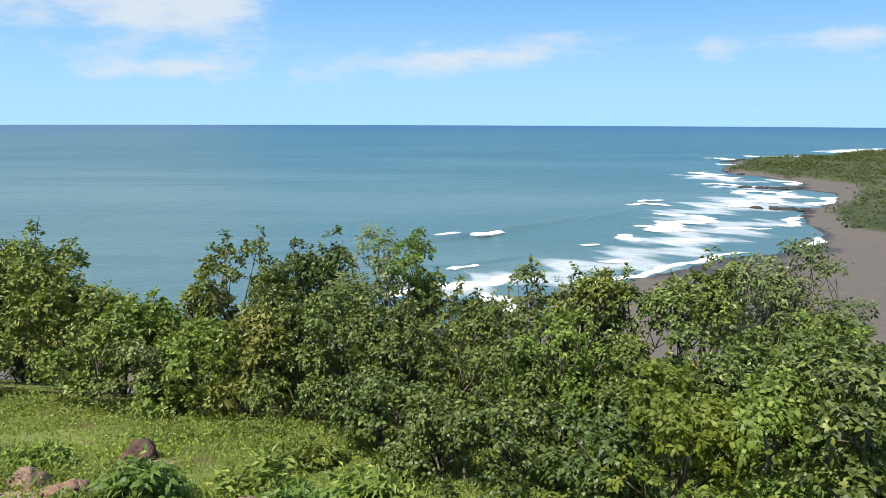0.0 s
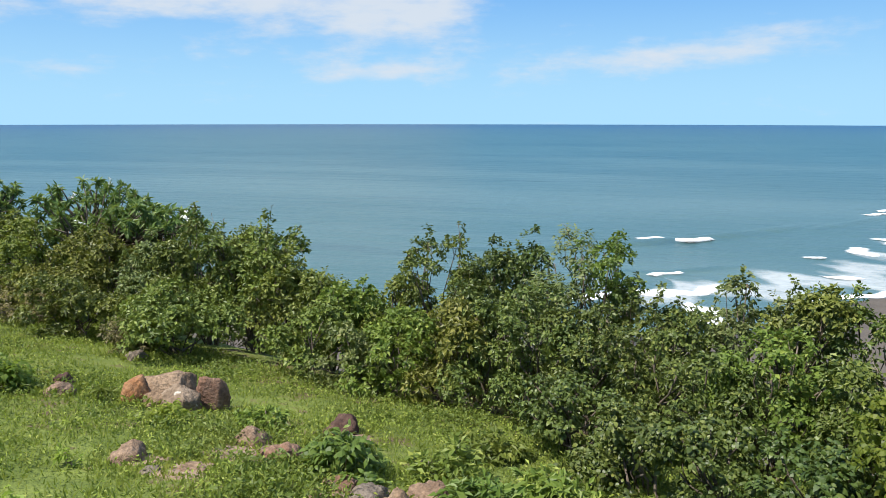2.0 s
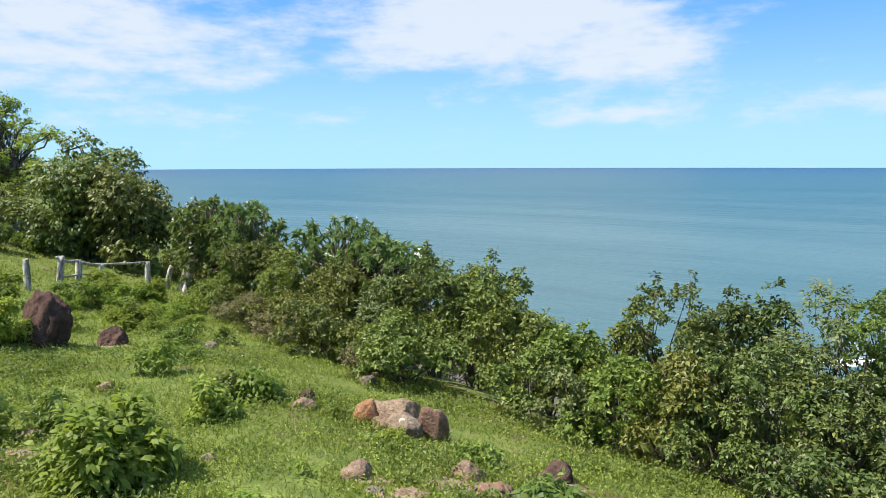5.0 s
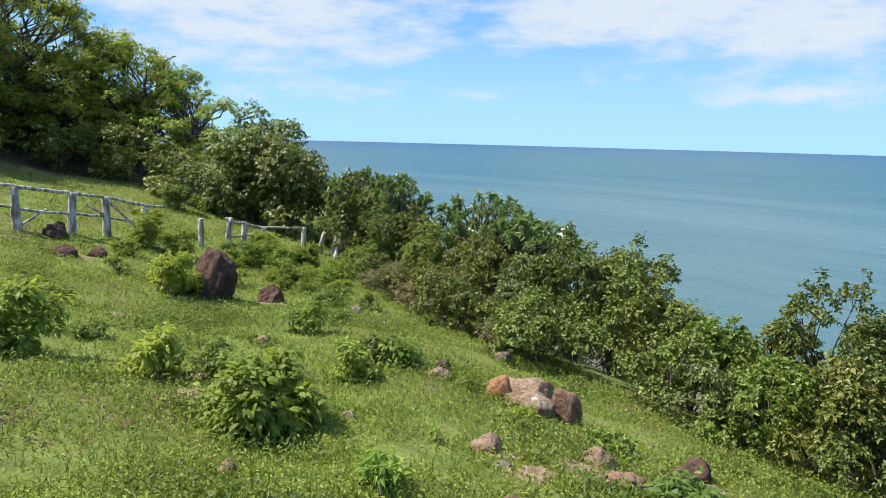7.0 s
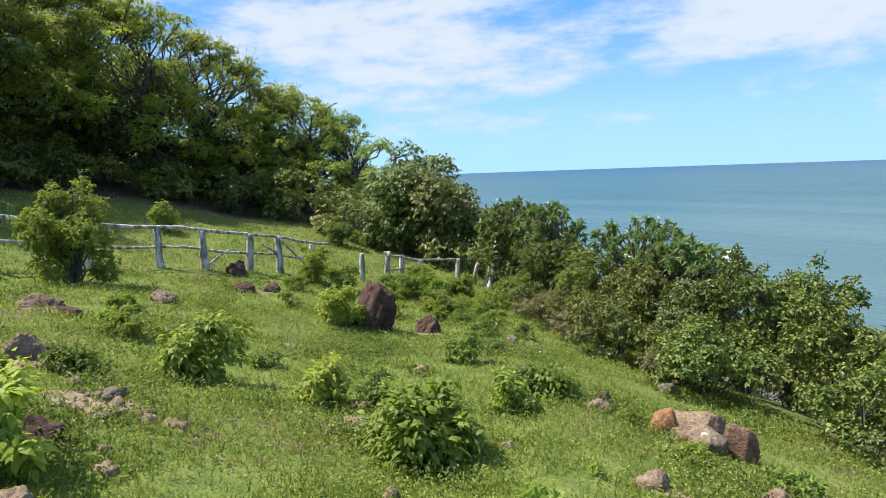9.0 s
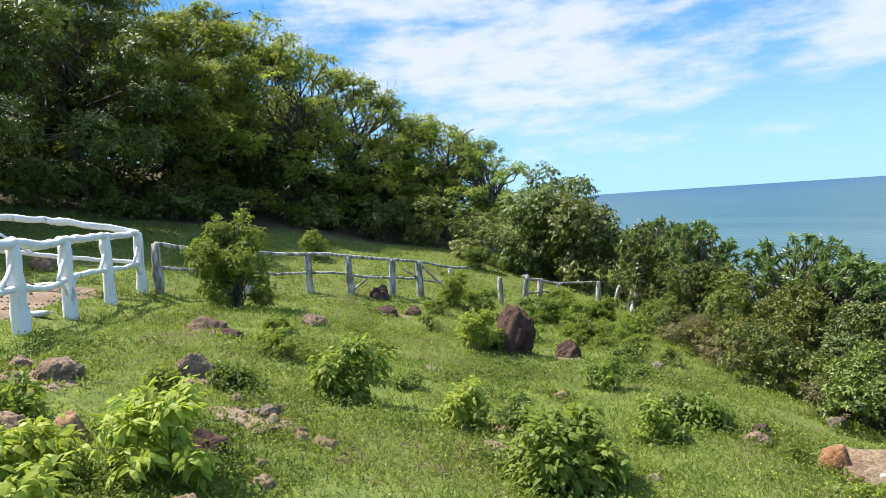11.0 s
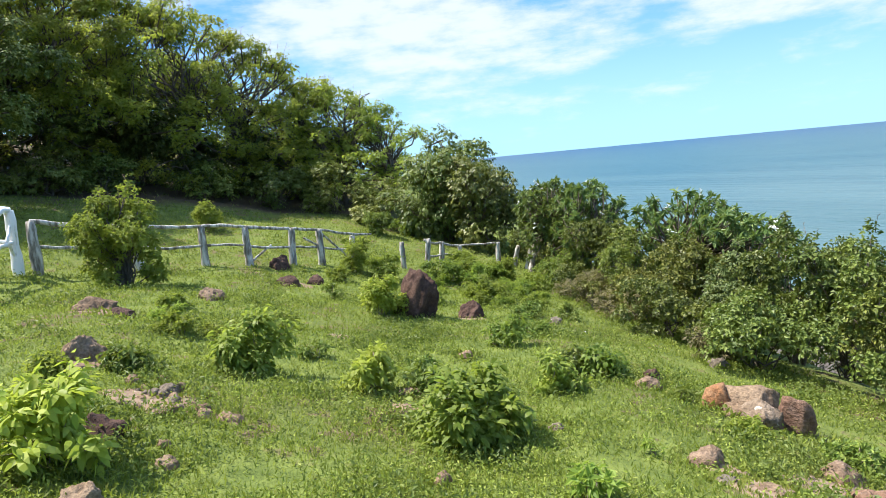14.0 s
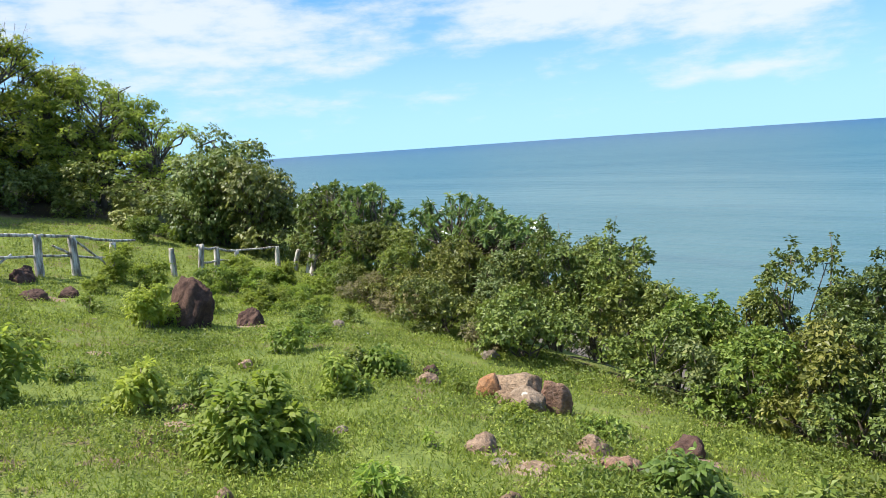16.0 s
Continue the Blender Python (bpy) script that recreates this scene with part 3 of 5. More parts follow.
def leaf_mesh(mat):
    """One curved leaf of unit length, folded along its midrib and bent down at the tip."""
    if mat.name not in LEAF_MESHES:
        v, f = [], []
        for k, (t, half) in enumerate([(0.0, 0.02), (0.14, 0.15), (0.34, 0.235), (0.58, 0.21), (0.80, 0.11), (1.0, 0.008)]):
            drop = -0.24 * t * t
            v += [(t, half, drop + 0.35 * half), (t, 0, drop), (t, -half, drop + 0.35 * half)]
            if k:
                a = 3 * (k - 1)
                f += [(a, a + 1, a + 4, a + 3), (a + 1, a + 2, a + 5, a + 4)]
        LEAF_MESHES[mat.name] = raw_mesh("leaf", v, f, mat, True)
    return LEAF_MESHES[mat.name]


def place_leaves(parent, mat, base, way, up, size):
    """Single leaves that can be told apart, as parts of their plant."""
    way, side = unit(way), unit(np.cross(up, way))
    lift = np.cross(way, side)
    for b, x, y, z, s in zip(base, way, side, lift, size):
        ob = new("leaf", leaf_mesh(mat))
        ob.parent = parent
        m = Matrix((x, y, z)).transposed().to_4x4() @ Matrix.Diagonal((s, s, s, 1))
        m.translation = Vector(b)
        ob.matrix_basis = m


def limbs(rng, lobes, radius, extra=3, foot_spread=0.05, fork=0.0):
    """Crooked stems from the foot, or from the fork of a trunk, to each leaf mass, with side branches."""
    pile = Pile()
    crotch = np.array([0.15 * fork * rng.normal(), 0.15 * fork * rng.normal(), fork])
    if fork:
        s = np.linspace(0, 1, 7)[:, None]
        line = np.array([0, 0, -0.15]) + (crotch + [0, 0, 0.15]) * s + 0.05 * fork * rng.normal(size=(7, 3)) * np.sin(s * math.pi)
        pile.add(*tube(line, radius * 1.9 * np.array([1.3, 1.05, 0.95, 0.9, 0.85, 0.8, 0.8]), 9))
    for k, (x, y, z, rx, ry, rz) in enumerate(lobes):
        foot = crotch.copy() if fork else np.array([foot_spread * rng.normal(), foot_spread * rng.normal(), -0.1])
        top = np.array([x, y, z])
        crook = 0.06 * np.linalg.norm(top)
        s = np.linspace(0, 1, 6)[:, None]
        line = foot + (top - foot) * s + np.array([x, y, 0]) * -0.25 * np.sin(s * math.pi) + crook * rng.normal(size=(6, 3)) * np.sin(s * math.pi)
        pile.add(*tube(line, radius * np.linspace(1, 0.4, 6) * rng.uniform(0.6, 1.0), 6))
        for _ in range(extra):
            o = unit(rng.normal(size=3) + np.array([0, 0, 0.3]))
            a = line[rng.integers(3, 6)]
            b = top + o * np.array([rx, ry, rz]) * 0.95
            pile.add(*tube([a, (a + b) / 2 + crook * 0.6 * rng.normal(size=3), b], radius * np.array([0.4, 0.25, 0.08]), 4))
    return pile


def bush(seed, x, y, h, w, mat, label, length=0.08, width=0.038, dense=1.0, masses=9, low=0.12, size=0.42, shell=0.5, category="bush", group="", name="bush",
         stem=0.016, droop=0.15, per=8, extra=3, bark=None, dead=0, flat=0.8, small=True, fork=0.0, apart=0, lie=0.95, rise=0.22, boughs=False, sprigs=0):
    """A bush or tree standing on the ground: stems with limbs, and a crown of leaf sprays."""
    rng = np.random.default_rng(seed)
    root = tagged(new(name), label, category, group)
    root.location = (x, y, on_ground(x, y) - 0.03)
    if boughs:
        lobes = bough_lobes(rng, h, w, masses, low, size, np.array([-x, -y]) / math.hypot(x, y))
    else:
        lobes = crown_lobes(rng, h, w, masses, low, size)
    if sprigs:
        tops = lobes[np.argsort(lobes[:, 2] + lobes[:, 5])[-sprigs:]]
        shoots = np.column_stack([tops[:, 0] + 0.6 * tops[:, 3] * rng.uniform(-1, 1, sprigs), tops[:, 1] + 0.6 * tops[:, 4] * rng.uniform(-1, 1, sprigs), tops[:, 2] + tops[:, 5] * rng.uniform(0.7, 1.1, sprigs),
                                  np.full(sprigs, 0.10 * w), np.full(sprigs, 0.10 * w), 0.10 * h * rng.uniform(0.7, 1.5, sprigs)])
        lobes = np.vstack([lobes, shoots])
    limbs(rng, lobes, stem, extra, fork=fork * h).part("trunk", bark or BARK, root)
    area = (4 * math.pi * lobes[:, 3] * 0.5 * (lobes[:, 4] + lobes[:, 5])).sum()
    n = int(dense * 2.0 * area / (per * length * width * 0.5) * 0.55)
    p, out = crown_points(rng, lobes, n, shell, rise)
    p[:, 2] = np.maximum(p[:, 2], 0.02)
    base, way, up, k = spray_lie(rng, p, out, per, length, droop, flat, lie)
    if apart:
        chosen = rng.permutation(len(base))[:apart]
        place_leaves(root, mat, base[chosen], way[chosen], up[chosen], length * k[chosen])
        base, way, up, k = (np.delete(a, chosen, 0) for a in (base, way, up, k))
    v, f = leaf_arrays(base, way, up, length * k, width * k, small=small)
    raw_part("foliage", v, f, mat, root)
    for _ in range(dead):
        pile = Pile()
        lobe = lobes[rng.choice(np.argsort(lobes[:, 2])[-12 if boughs else -4:])]
        a = lobe[:3] + [0.5 * lobe[3] * rng.normal(), 0.5 * lobe[3] * rng.normal(), 0.4 * lobe[5]]
        reach = rng.uniform(0.6, 1.2) * max(lobe[5], 0.10 * h if boughs else 0.0)
        way = unit(np.array([0.35 * rng.normal(), 0.35 * rng.normal(), 1.0]))
        b = a + way * reach
        thick = 0.0035 + (0.0006 if boughs else 0.0013) * h
        pile.add(*tube([a, (a + b) / 2 + 0.04 * reach * rng.normal(size=3), b], [thick, thick * 0.7, thick * 0.35], 4))
        for _ in range(4):
            s = a + (b - a) * rng.uniform(0.4, 0.95)
            pile.add(*tube([s, s + unit(way + 0.7 * rng.normal(size=3)) * reach * 0.3], [thick * 0.5, thick * 0.25], 3))
        pile.part("bare_twig", TWIG, root, "bare dry twig above the leaves")
    return root


def twig_leaves(rng, p, out, per, length, width, reach, droop=0.3, cluster=0.0):
    """per leaves along each twig at p; cluster 1 gathers them at its end like a rosette."""
    n = len(p)
    axis = unit(out + np.array([0, 0, 0.35]) + 0.45 * rng.normal(size=(n, 3)))
    t = rng.random((n, per)) * (1 - cluster) + cluster * (0.85 + 0.15 * rng.random((n, per)))
    base = (p[:, None] + axis[:, None] * (t * reach)[..., None]).reshape(-1, 3)
    way = axis[:, None] * 0.55 + 0.75 * unit(rng.normal(size=(n, per, 3))) + np.array([0, 0, -droop])
    up = np.array([0, 0, 1.0]) + 0.5 * rng.normal(size=(n * per, 3))
    scale = rng.uniform(0.65, 1.2, n * per)
    return leaf_arrays(base, way.reshape(-1, 3), up, length * scale, width * scale)


# ---- hedge along the brink: x, y, height, half width ----
HEDGE_BACK = [
    (-15.6, 11.0, 1.95, 1.2), (-13.4, 10.5, 1.95, 1.2), (-11.11, 9.32, 1.76, 1.2), (-9.43, 8.95, 1.68, 1.1), (-8.18, 8.78, 1.62, 1.1), (-7.0, 8.49, 1.5, 1.0),
    (-6.23, 8.58, 1.84, 1.0), (-5.27, 8.27, 1.80, 0.95), (-4.53, 8.01, 1.58, 0.7), (-3.84, 7.7, 1.29, 0.7), (-3.27, 7.52, 1.27, 0.7), (-2.83, 7.48, 1.38, 0.6)]
HEDGE_MIDDLE = [
    (-2.28, 7.46, 1.91, 0.55), (-1.77, 7.39, 1.85, 0.6), (-1.38, 7.47, 1.96, 0.6), (-0.34, 6.99, 2.0, 0.5), (0.06, 6.6, 1.5, 0.5), (0.44, 6.28, 1.33, 0.5),
    (0.96, 6.43, 1.73, 0.55), (1.35, 6.36, 1.74, 0.6), (1.76, 6.15, 1.59, 0.6), (2.26, 6.2, 1.77, 0.6), (3.05, 4.7, 1.1, 0.7), (2.72, 4.75, 1.18, 0.6)]
HEDGE_FRONT = [
    (-12.2, 9.2, 1.05, 0.8), (-9.28, 8.07, 0.9, 0.9), (-7.42, 7.29, 0.89, 0.9), (-6.29, 6.99, 0.86, 0.8), (-5.35, 6.73, 0.9, 0.8), 
    (-3.43, 6.45, 0.83, 0.6), (-2.9, 6.37, 0.78, 0.6), (-2.35, 6.28, 0.93, 0.6), (-1.82, 6.14, 1.12, 0.6), (-1.34, 6.05, 1.11, 0.6),
    (-0.84, 5.94, 1.27, 0.6), (-0.35, 5.79, 1.19, 0.55), (0.09, 5.4, 0.98, 0.5), (0.54, 5.17, 0.99, 0.5), (0.97, 5.01, 1.09, 0.55), (1.42, 4.79, 1.03, 0.55),
    (1.88, 4.53, 1.04, 0.55), (2.24, 4.13, 1.08, 0.55), (2.52, 3.6, 1.1, 0.6)]
HEDGE_NEAR = [(-0.47, 4.88, 0.62, 0.5), (0.04, 4.2, 0.64, 0.45), (0.49, 3.97, 0.56, 0.38), (0.94, 3.78, 0.60, 0.38), (1.36, 3.55, 0.81, 0.45), (1.69, 3.18, 0.92, 0.45),
              (2.0, 2.75, 1.03, 0.5)]


BRINK = "bushes along the brink"
HUES = [LEAF_HEDGE, LEAF_OLIVE, LEAF_HEDGE, LEAF_SHRUB, LEAF_OLIVE, LEAF_GREY, LEAF_HEDGE]
# leaf list with the shade-darkened green, for the seaward bushes
SHADY = [LEAF_SHADED, LEAF_HEDGE, LEAF_SHADED, LEAF_SHRUB, LEAF_SHADED, LEAF_GREY, LEAF_SHADED]
LOOKS = {"leaf_shaded": "glossy green bush with shade put into its leaf colour", "leaf_hedge": "dense dark green bush", "leaf_olive": "rounded olive green bush", "leaf_shrub": "bright green leafy bush", "leaf_grey_green": "dull grey-green bush"}
for k, (x, y, h, w) in enumerate(HEDGE_BACK):
    m = HUES[k % 7]
    bush(100 + k, x, y, h, w, m, LOOKS[m.name] + " on the edge of the slope", 0.062, 0.038, 0.8, 15, 0.32 if k in (6, 7, 8) else 0.12, group=BRINK, size=0.29, shell=0.28, lie=0.45, flat=0.55, extra=2, small=False, sprigs=4, rise=0.6, dead=5 if k in (7, 8) else 0)
for k, (x, y, h, w) in enumerate(HEDGE_MIDDLE):
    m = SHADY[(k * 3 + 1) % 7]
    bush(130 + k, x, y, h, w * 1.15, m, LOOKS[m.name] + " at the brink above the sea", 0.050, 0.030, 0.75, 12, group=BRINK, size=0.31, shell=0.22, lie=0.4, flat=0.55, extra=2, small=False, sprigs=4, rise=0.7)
for k, (x, y, h, w) in enumerate(HEDGE_FRONT):
    close = k > 8
    # the darkened leaf paints in the dark gaps low in the hedge
    m = LEAF_SHADED if k > 15 or k in (12, 13) else (SHADY if close else HUES)[(k * 5 + 3) % 7]
    bush(150 + k, x, y, h, w, m, LOOKS[m.name] + " beside the meadow", 0.042 if close else 0.058, 0.026 if close else 0.035, 0.70 if close else 0.8, 12 if close else 11, 0.05, group=BRINK,
         size=0.30, shell=0.22, lie=0.4, flat=0.55, extra=2, small=False, rise=0.7, dead=2 if k % 3 == 0 else 0)
for k, (x, y, h, w) in enumerate(HEDGE_NEAR):
    # darkened leaf again, for the hollows between the nearest bushes
    m = LEAF_FENCE if k == 4 else LEAF_SHRUB if k == 5 else LEAF_SHADED
    bush(180 + k, x, y, h, w * 1.1, m, LOOKS.get(m.name, "bright light green bush") + " low on the slope", 0.042, 0.026, 0.62, 12, 0.05, group=BRINK, size=0.30, small="fine", rise=0.7, shell=0.22, lie=0.4, flat=0.55, extra=1)
for k in range(17):
    x = -10.5 + 0.95 * k
    y = 4 - 0.42 * x + 1.085 * (4.6 + 0.7 * math.sin(2.3 * k))
    bush(270 + k, x, y, 1.7 + 0.25 * math.sin(1.7 * k) if k < 9 else 1.45, 1.0, HUES[(k * 4) % 7], LOOKS[HUES[(k * 4) % 7].name] + " below the brink", 0.085, 0.050, 0.5, 10, group=BRINK, extra=1)
bush(190, -0.76, 7.26, 2.2, 0.72, LEAF_GREY, "tall grey-green airy bush above the others", 0.06, 0.024, 0.6, 14, group=BRINK, size=0.32, dead=5)
for k, (x, y, h, w) in enumerate([(3.75, 8.22, 3.4, 0.9), (4.55, 8.3, 3.75, 0.9)]):
    bush(192 + k, x, y, h, w, LEAF_GREY, "sparse small tree leaning over the beach", 0.075, 0.034, 0.7, 17, 0.45, 0.23, category="tree", name="tree", group=BRINK, extra=6, dead=5)

# ---- wood on the uphill side ----
FOREST = [
    (-19.27, -7.17, 7.15, 3.0), (-20.93, -5.26, 7.45, 2.8), (-22.36, -3.25, 7.24, 2.8), (-23.08, -0.98, 6.79, 2.6), (-23.57, 1.2, 6.77, 2.5),
    (-23.89, 3.15, 6.26, 2.2), (-24.08, 4.99, 5.33, 2.0), (-24.21, 6.55, 4.4, 1.8), (-23.22, 8.01, 4.23, 1.8), (-22.23, 9.18, 3.44, 1.4),
    (-27.99, -5.82, 7.55, 3.2), (-28.99, -2.48, 7.65, 3), (-29.6, 0.51, 6.05, 3), (-30.44, 3.14, 5.62, 2.6)]
WOOD = "trees of the wood"
for k, (x, y, h, w) in enumerate(FOREST):
    front, away = k < 10, 1.02 if k < 3 else 1.10
    x, y, h, w = away * x, away * y, (1.02 * away if front else 0.88) * h, 1.05 * w
    # trees on the left take the darker hedge leaf, painting in their shade
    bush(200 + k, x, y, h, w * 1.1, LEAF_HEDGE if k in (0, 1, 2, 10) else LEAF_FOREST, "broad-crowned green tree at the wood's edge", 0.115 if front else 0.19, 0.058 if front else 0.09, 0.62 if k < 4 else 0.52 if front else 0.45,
         78 if front else 48, 0.10 if k < 5 else 0.04, 0.185 if front else 0.24, 0.5, "tree", WOOD, "tree", 0.055, extra=1, dead=15 if 2 <= k <= 8 else 0, fork=0.25, lie=0.7, rise=0.55, boughs=True)
# the last four bushes are added to bring shade under the left trees
UNDER = [(-21.6, -2.5, 1.0, 0.9), (-23.0, 0.4, 1.2, 1.0), (-23.6, 3.4, 1.3, 1.0), (-23.2, 5.6, 1.6, 1.0), (-22.5, 7.3, 1.8, 1.1), (-21.2, 8.4, 1.6, 1.1), (-19.94, 9.1, 1.5, 1.0), (-20.6, -6.0, 1.5, 1.2), (-20.9, -4.2, 1.6, 1.2), (-22.3, -1.0, 1.5, 1.1), (-19.4, -8.2, 1.5, 1.2)]
for k, (x, y, h, w) in enumerate(UNDER):
    bush(230 + k, x, y, h, w * 1.1, LEAF_HEDGE, "dark green undergrowth bush filling the shade below the trees", 0.11, 0.058, 0.6, 12, 0.03, 0.34, 0.4, extra=1, group="undergrowth of the wood")
# added backing row: hides the sunlit ground behind, its dark leaf standing for shade
for k in range(12):
    bush(255 + k, -25.6 - 0.12 * k + 0.5 * math.sin(k * 2.1), -10.5 + 1.75 * k, 4.0 + 0.5 * math.sin(k * 1.3) - 0.12 * k, 1.9, LEAF_SHADED, "tall dark thicket added as shade behind the tree trunks", 0.18, 0.095, 0.62, 11, 0.04,
         extra=1, group="undergrowth of the wood")
for k, (x, y, h, w) in enumerate([(-19.12, 9.82, 3.63, 1.3), (-17.7, 10.4, 2.9, 1.2)]):
    bush(345 + k, x, y, h, w * 1.1, LEAF_HEDGE, "small rounded tree with broad hanging leaves", 0.12, 0.060, 0.75, 24, 0.06, 0.42, 0.35, category="tree", group=WOOD, name="tree", stem=0.07, droop=0.6)


for k, (x, y, h, w) in enumerate([(-10.6, 8.35, 0.75, 0.6), (-9.7, 7.85, 0.7, 0.55), (-8.5, 7.45, 0.6, 0.5), (-6.0, 6.75, 0.5, 0.4)]):
    bush(295 + k, x, y, h, w, LEAF_DRY, "half-dry brownish scrub at the hedge's foot", 0.05, 0.022, 0.55, 8, 0.08, 0.38, group=BRINK, bark=TWIG, extra=5, dead=4)


# ---- frangipani: bare forked limbs that end in rosettes of long leaves ----
def frangipani(seed, x, y, h, w, count, arm=0.0):
    rng = np.random.default_rng(seed)
    root = tagged(new("frangipani"), "frangipani shrub with long leaf rosettes and white blossom", "shrub", "frangipani shrubs")
    root.location = (x, y, on_ground(x, y) - 0.03)
    along = np.array([0.92, -0.39, 0])
    limb_parts, nodes = [], []
    for k in range(7):
        a = 6.283 * k / 7 + rng.uniform(-0.3, 0.3)
        q = w * rng.uniform(0.25, 0.55)
        node = along * math.cos(a) * q + np.array([0.39, 0.92, 0]) * math.sin(a) * q * 0.7 + [0, 0, h * rng.uniform(0.48, 0.66)]
        foot = np.array([0.08 * rng.normal(), 0.08 * rng.normal(), -0.05])
        mid = foot + (node - foot) * 0.5 + 0.08 * rng.normal(size=3)
        limb_pile = Pile()
        limb_pile.add(*tube([foot, mid, node], [0.042, 0.034, 0.026], 6))
        limb_parts.append(limb_pile.part("limb", BARK, root, "grey forked limb"))
        nodes.append(node)
    nodes = np.array(nodes)
    tips, ways = [], []
    for k in range(count):
        a, q = rng.uniform(0, 6.283), w * math.sqrt(rng.random()) * rng.uniform(0.85, 1.05)
        tip = along * math.cos(a) * q + np.array([0.39, 0.92, 0]) * math.sin(a) * q * 0.7 + [0, 0, h * (0.99 - 0.20 * (q / w) ** 2 - 0.56 * rng.random() ** 1.2)]
        if k < 34 * arm:
            tip = along * w * rng.uniform(0.8, 1.0 + 0.6 * arm) + np.array([0.39, 0.92, 0]) * 0.25 * rng.normal() + [0, 0, h * rng.uniform(0.70, 0.88)]
        which = np.argmin(np.linalg.norm(nodes - tip, axis=1))
        node = nodes[which]
        elbow = node + (tip - node) * 0.55 + np.array([0, 0, -0.05]) + 0.05 * rng.normal(size=3)
        twig_pile = Pile()
        twig_pile.add(*tube([node, elbow, tip], [0.018, 0.014, 0.010], 4))
        twig_pile.part("branch", BARK, limb_parts[which])
        tips.append(tip), ways.append(unit(tip - elbow + [0, 0, 0.15]))
    tips, ways = np.array(tips), np.array(ways)
    v, f = twig_leaves(rng, tips - ways * 0.05, ways, 24, 0.150, 0.048, 0.12, 0.42, 0.20)
    leaves = raw_part("foliage", v, f, LEAF_LONG, root)
    for tip in tips[rng.random(count) < 0.06]:
        c = np.repeat((tip + [0, 0, 0.09])[None], 4, 0) + 0.04 * rng.normal(size=(4, 3))
        v, f = twig_leaves(rng, c, np.tile([[0, 0, 1.0]], (4, 1)), 5, 0.055, 0.04, 0.01, 0.0, 1.0)
        raw_part("blossom", v, f, PETAL, leaves, "white frangipani blossom")
    return root


for k, (x, y, h, w) in enumerate([(-9.5, 9.85, 2.6, 1.5), (-8.1, 10.1, 2.42, 1.0), (-12.37, 9.95, 2.66, 1.2), (-13.86, 10.0, 2.6, 1.2)]):
    frangipani(300 + k, x, y, h, w, 260 if w > 1.05 else 160, 1.0 if k == 0 else 0.0)


# ---- shrubs in the meadow: x, y, height, half width ----
YOUNG = "young shrub with bright yellow-green leaves on the grass"
DARK = "leafy mid-green shrub standing in the grass"
# x, y, height, half width, young or not, leaf length, leaf masses
SHRUBS = [
    (-3.99, -0.35, 0.57, 0.36, 1, 0.115, 8), (-3.75, -1.0, 0.34, 0.45, 1, 0.115, 8), (-4.25, -1.6, 0.32, 0.4, 1, 0.11, 7), (-5.92, 1.05, 0.58, 0.38, 0, 0.095, 9),
    (-5.22, 1.8, 0.42, 0.26, 1, 0.09, 8), (-3.87, 2.02, 0.52, 0.42, 0, 0.095, 11), (-4.64, 3.3, 0.37, 0.23, 0, 0.085, 7), (-4.97, 4.1, 0.36, 0.24, 1, 0.085, 7),
    (-9.06, 3.48, 0.61, 0.36, 1, 0.075, 9), (-6.64, 4.05, 0.40, 0.25, 1, 0.085, 6), (-5.2, 3.97, 0.32, 0.24, 0, 0.085, 6), (-1.65, 3.45, 0.28, 0.30, 0, 0.08, 7)]
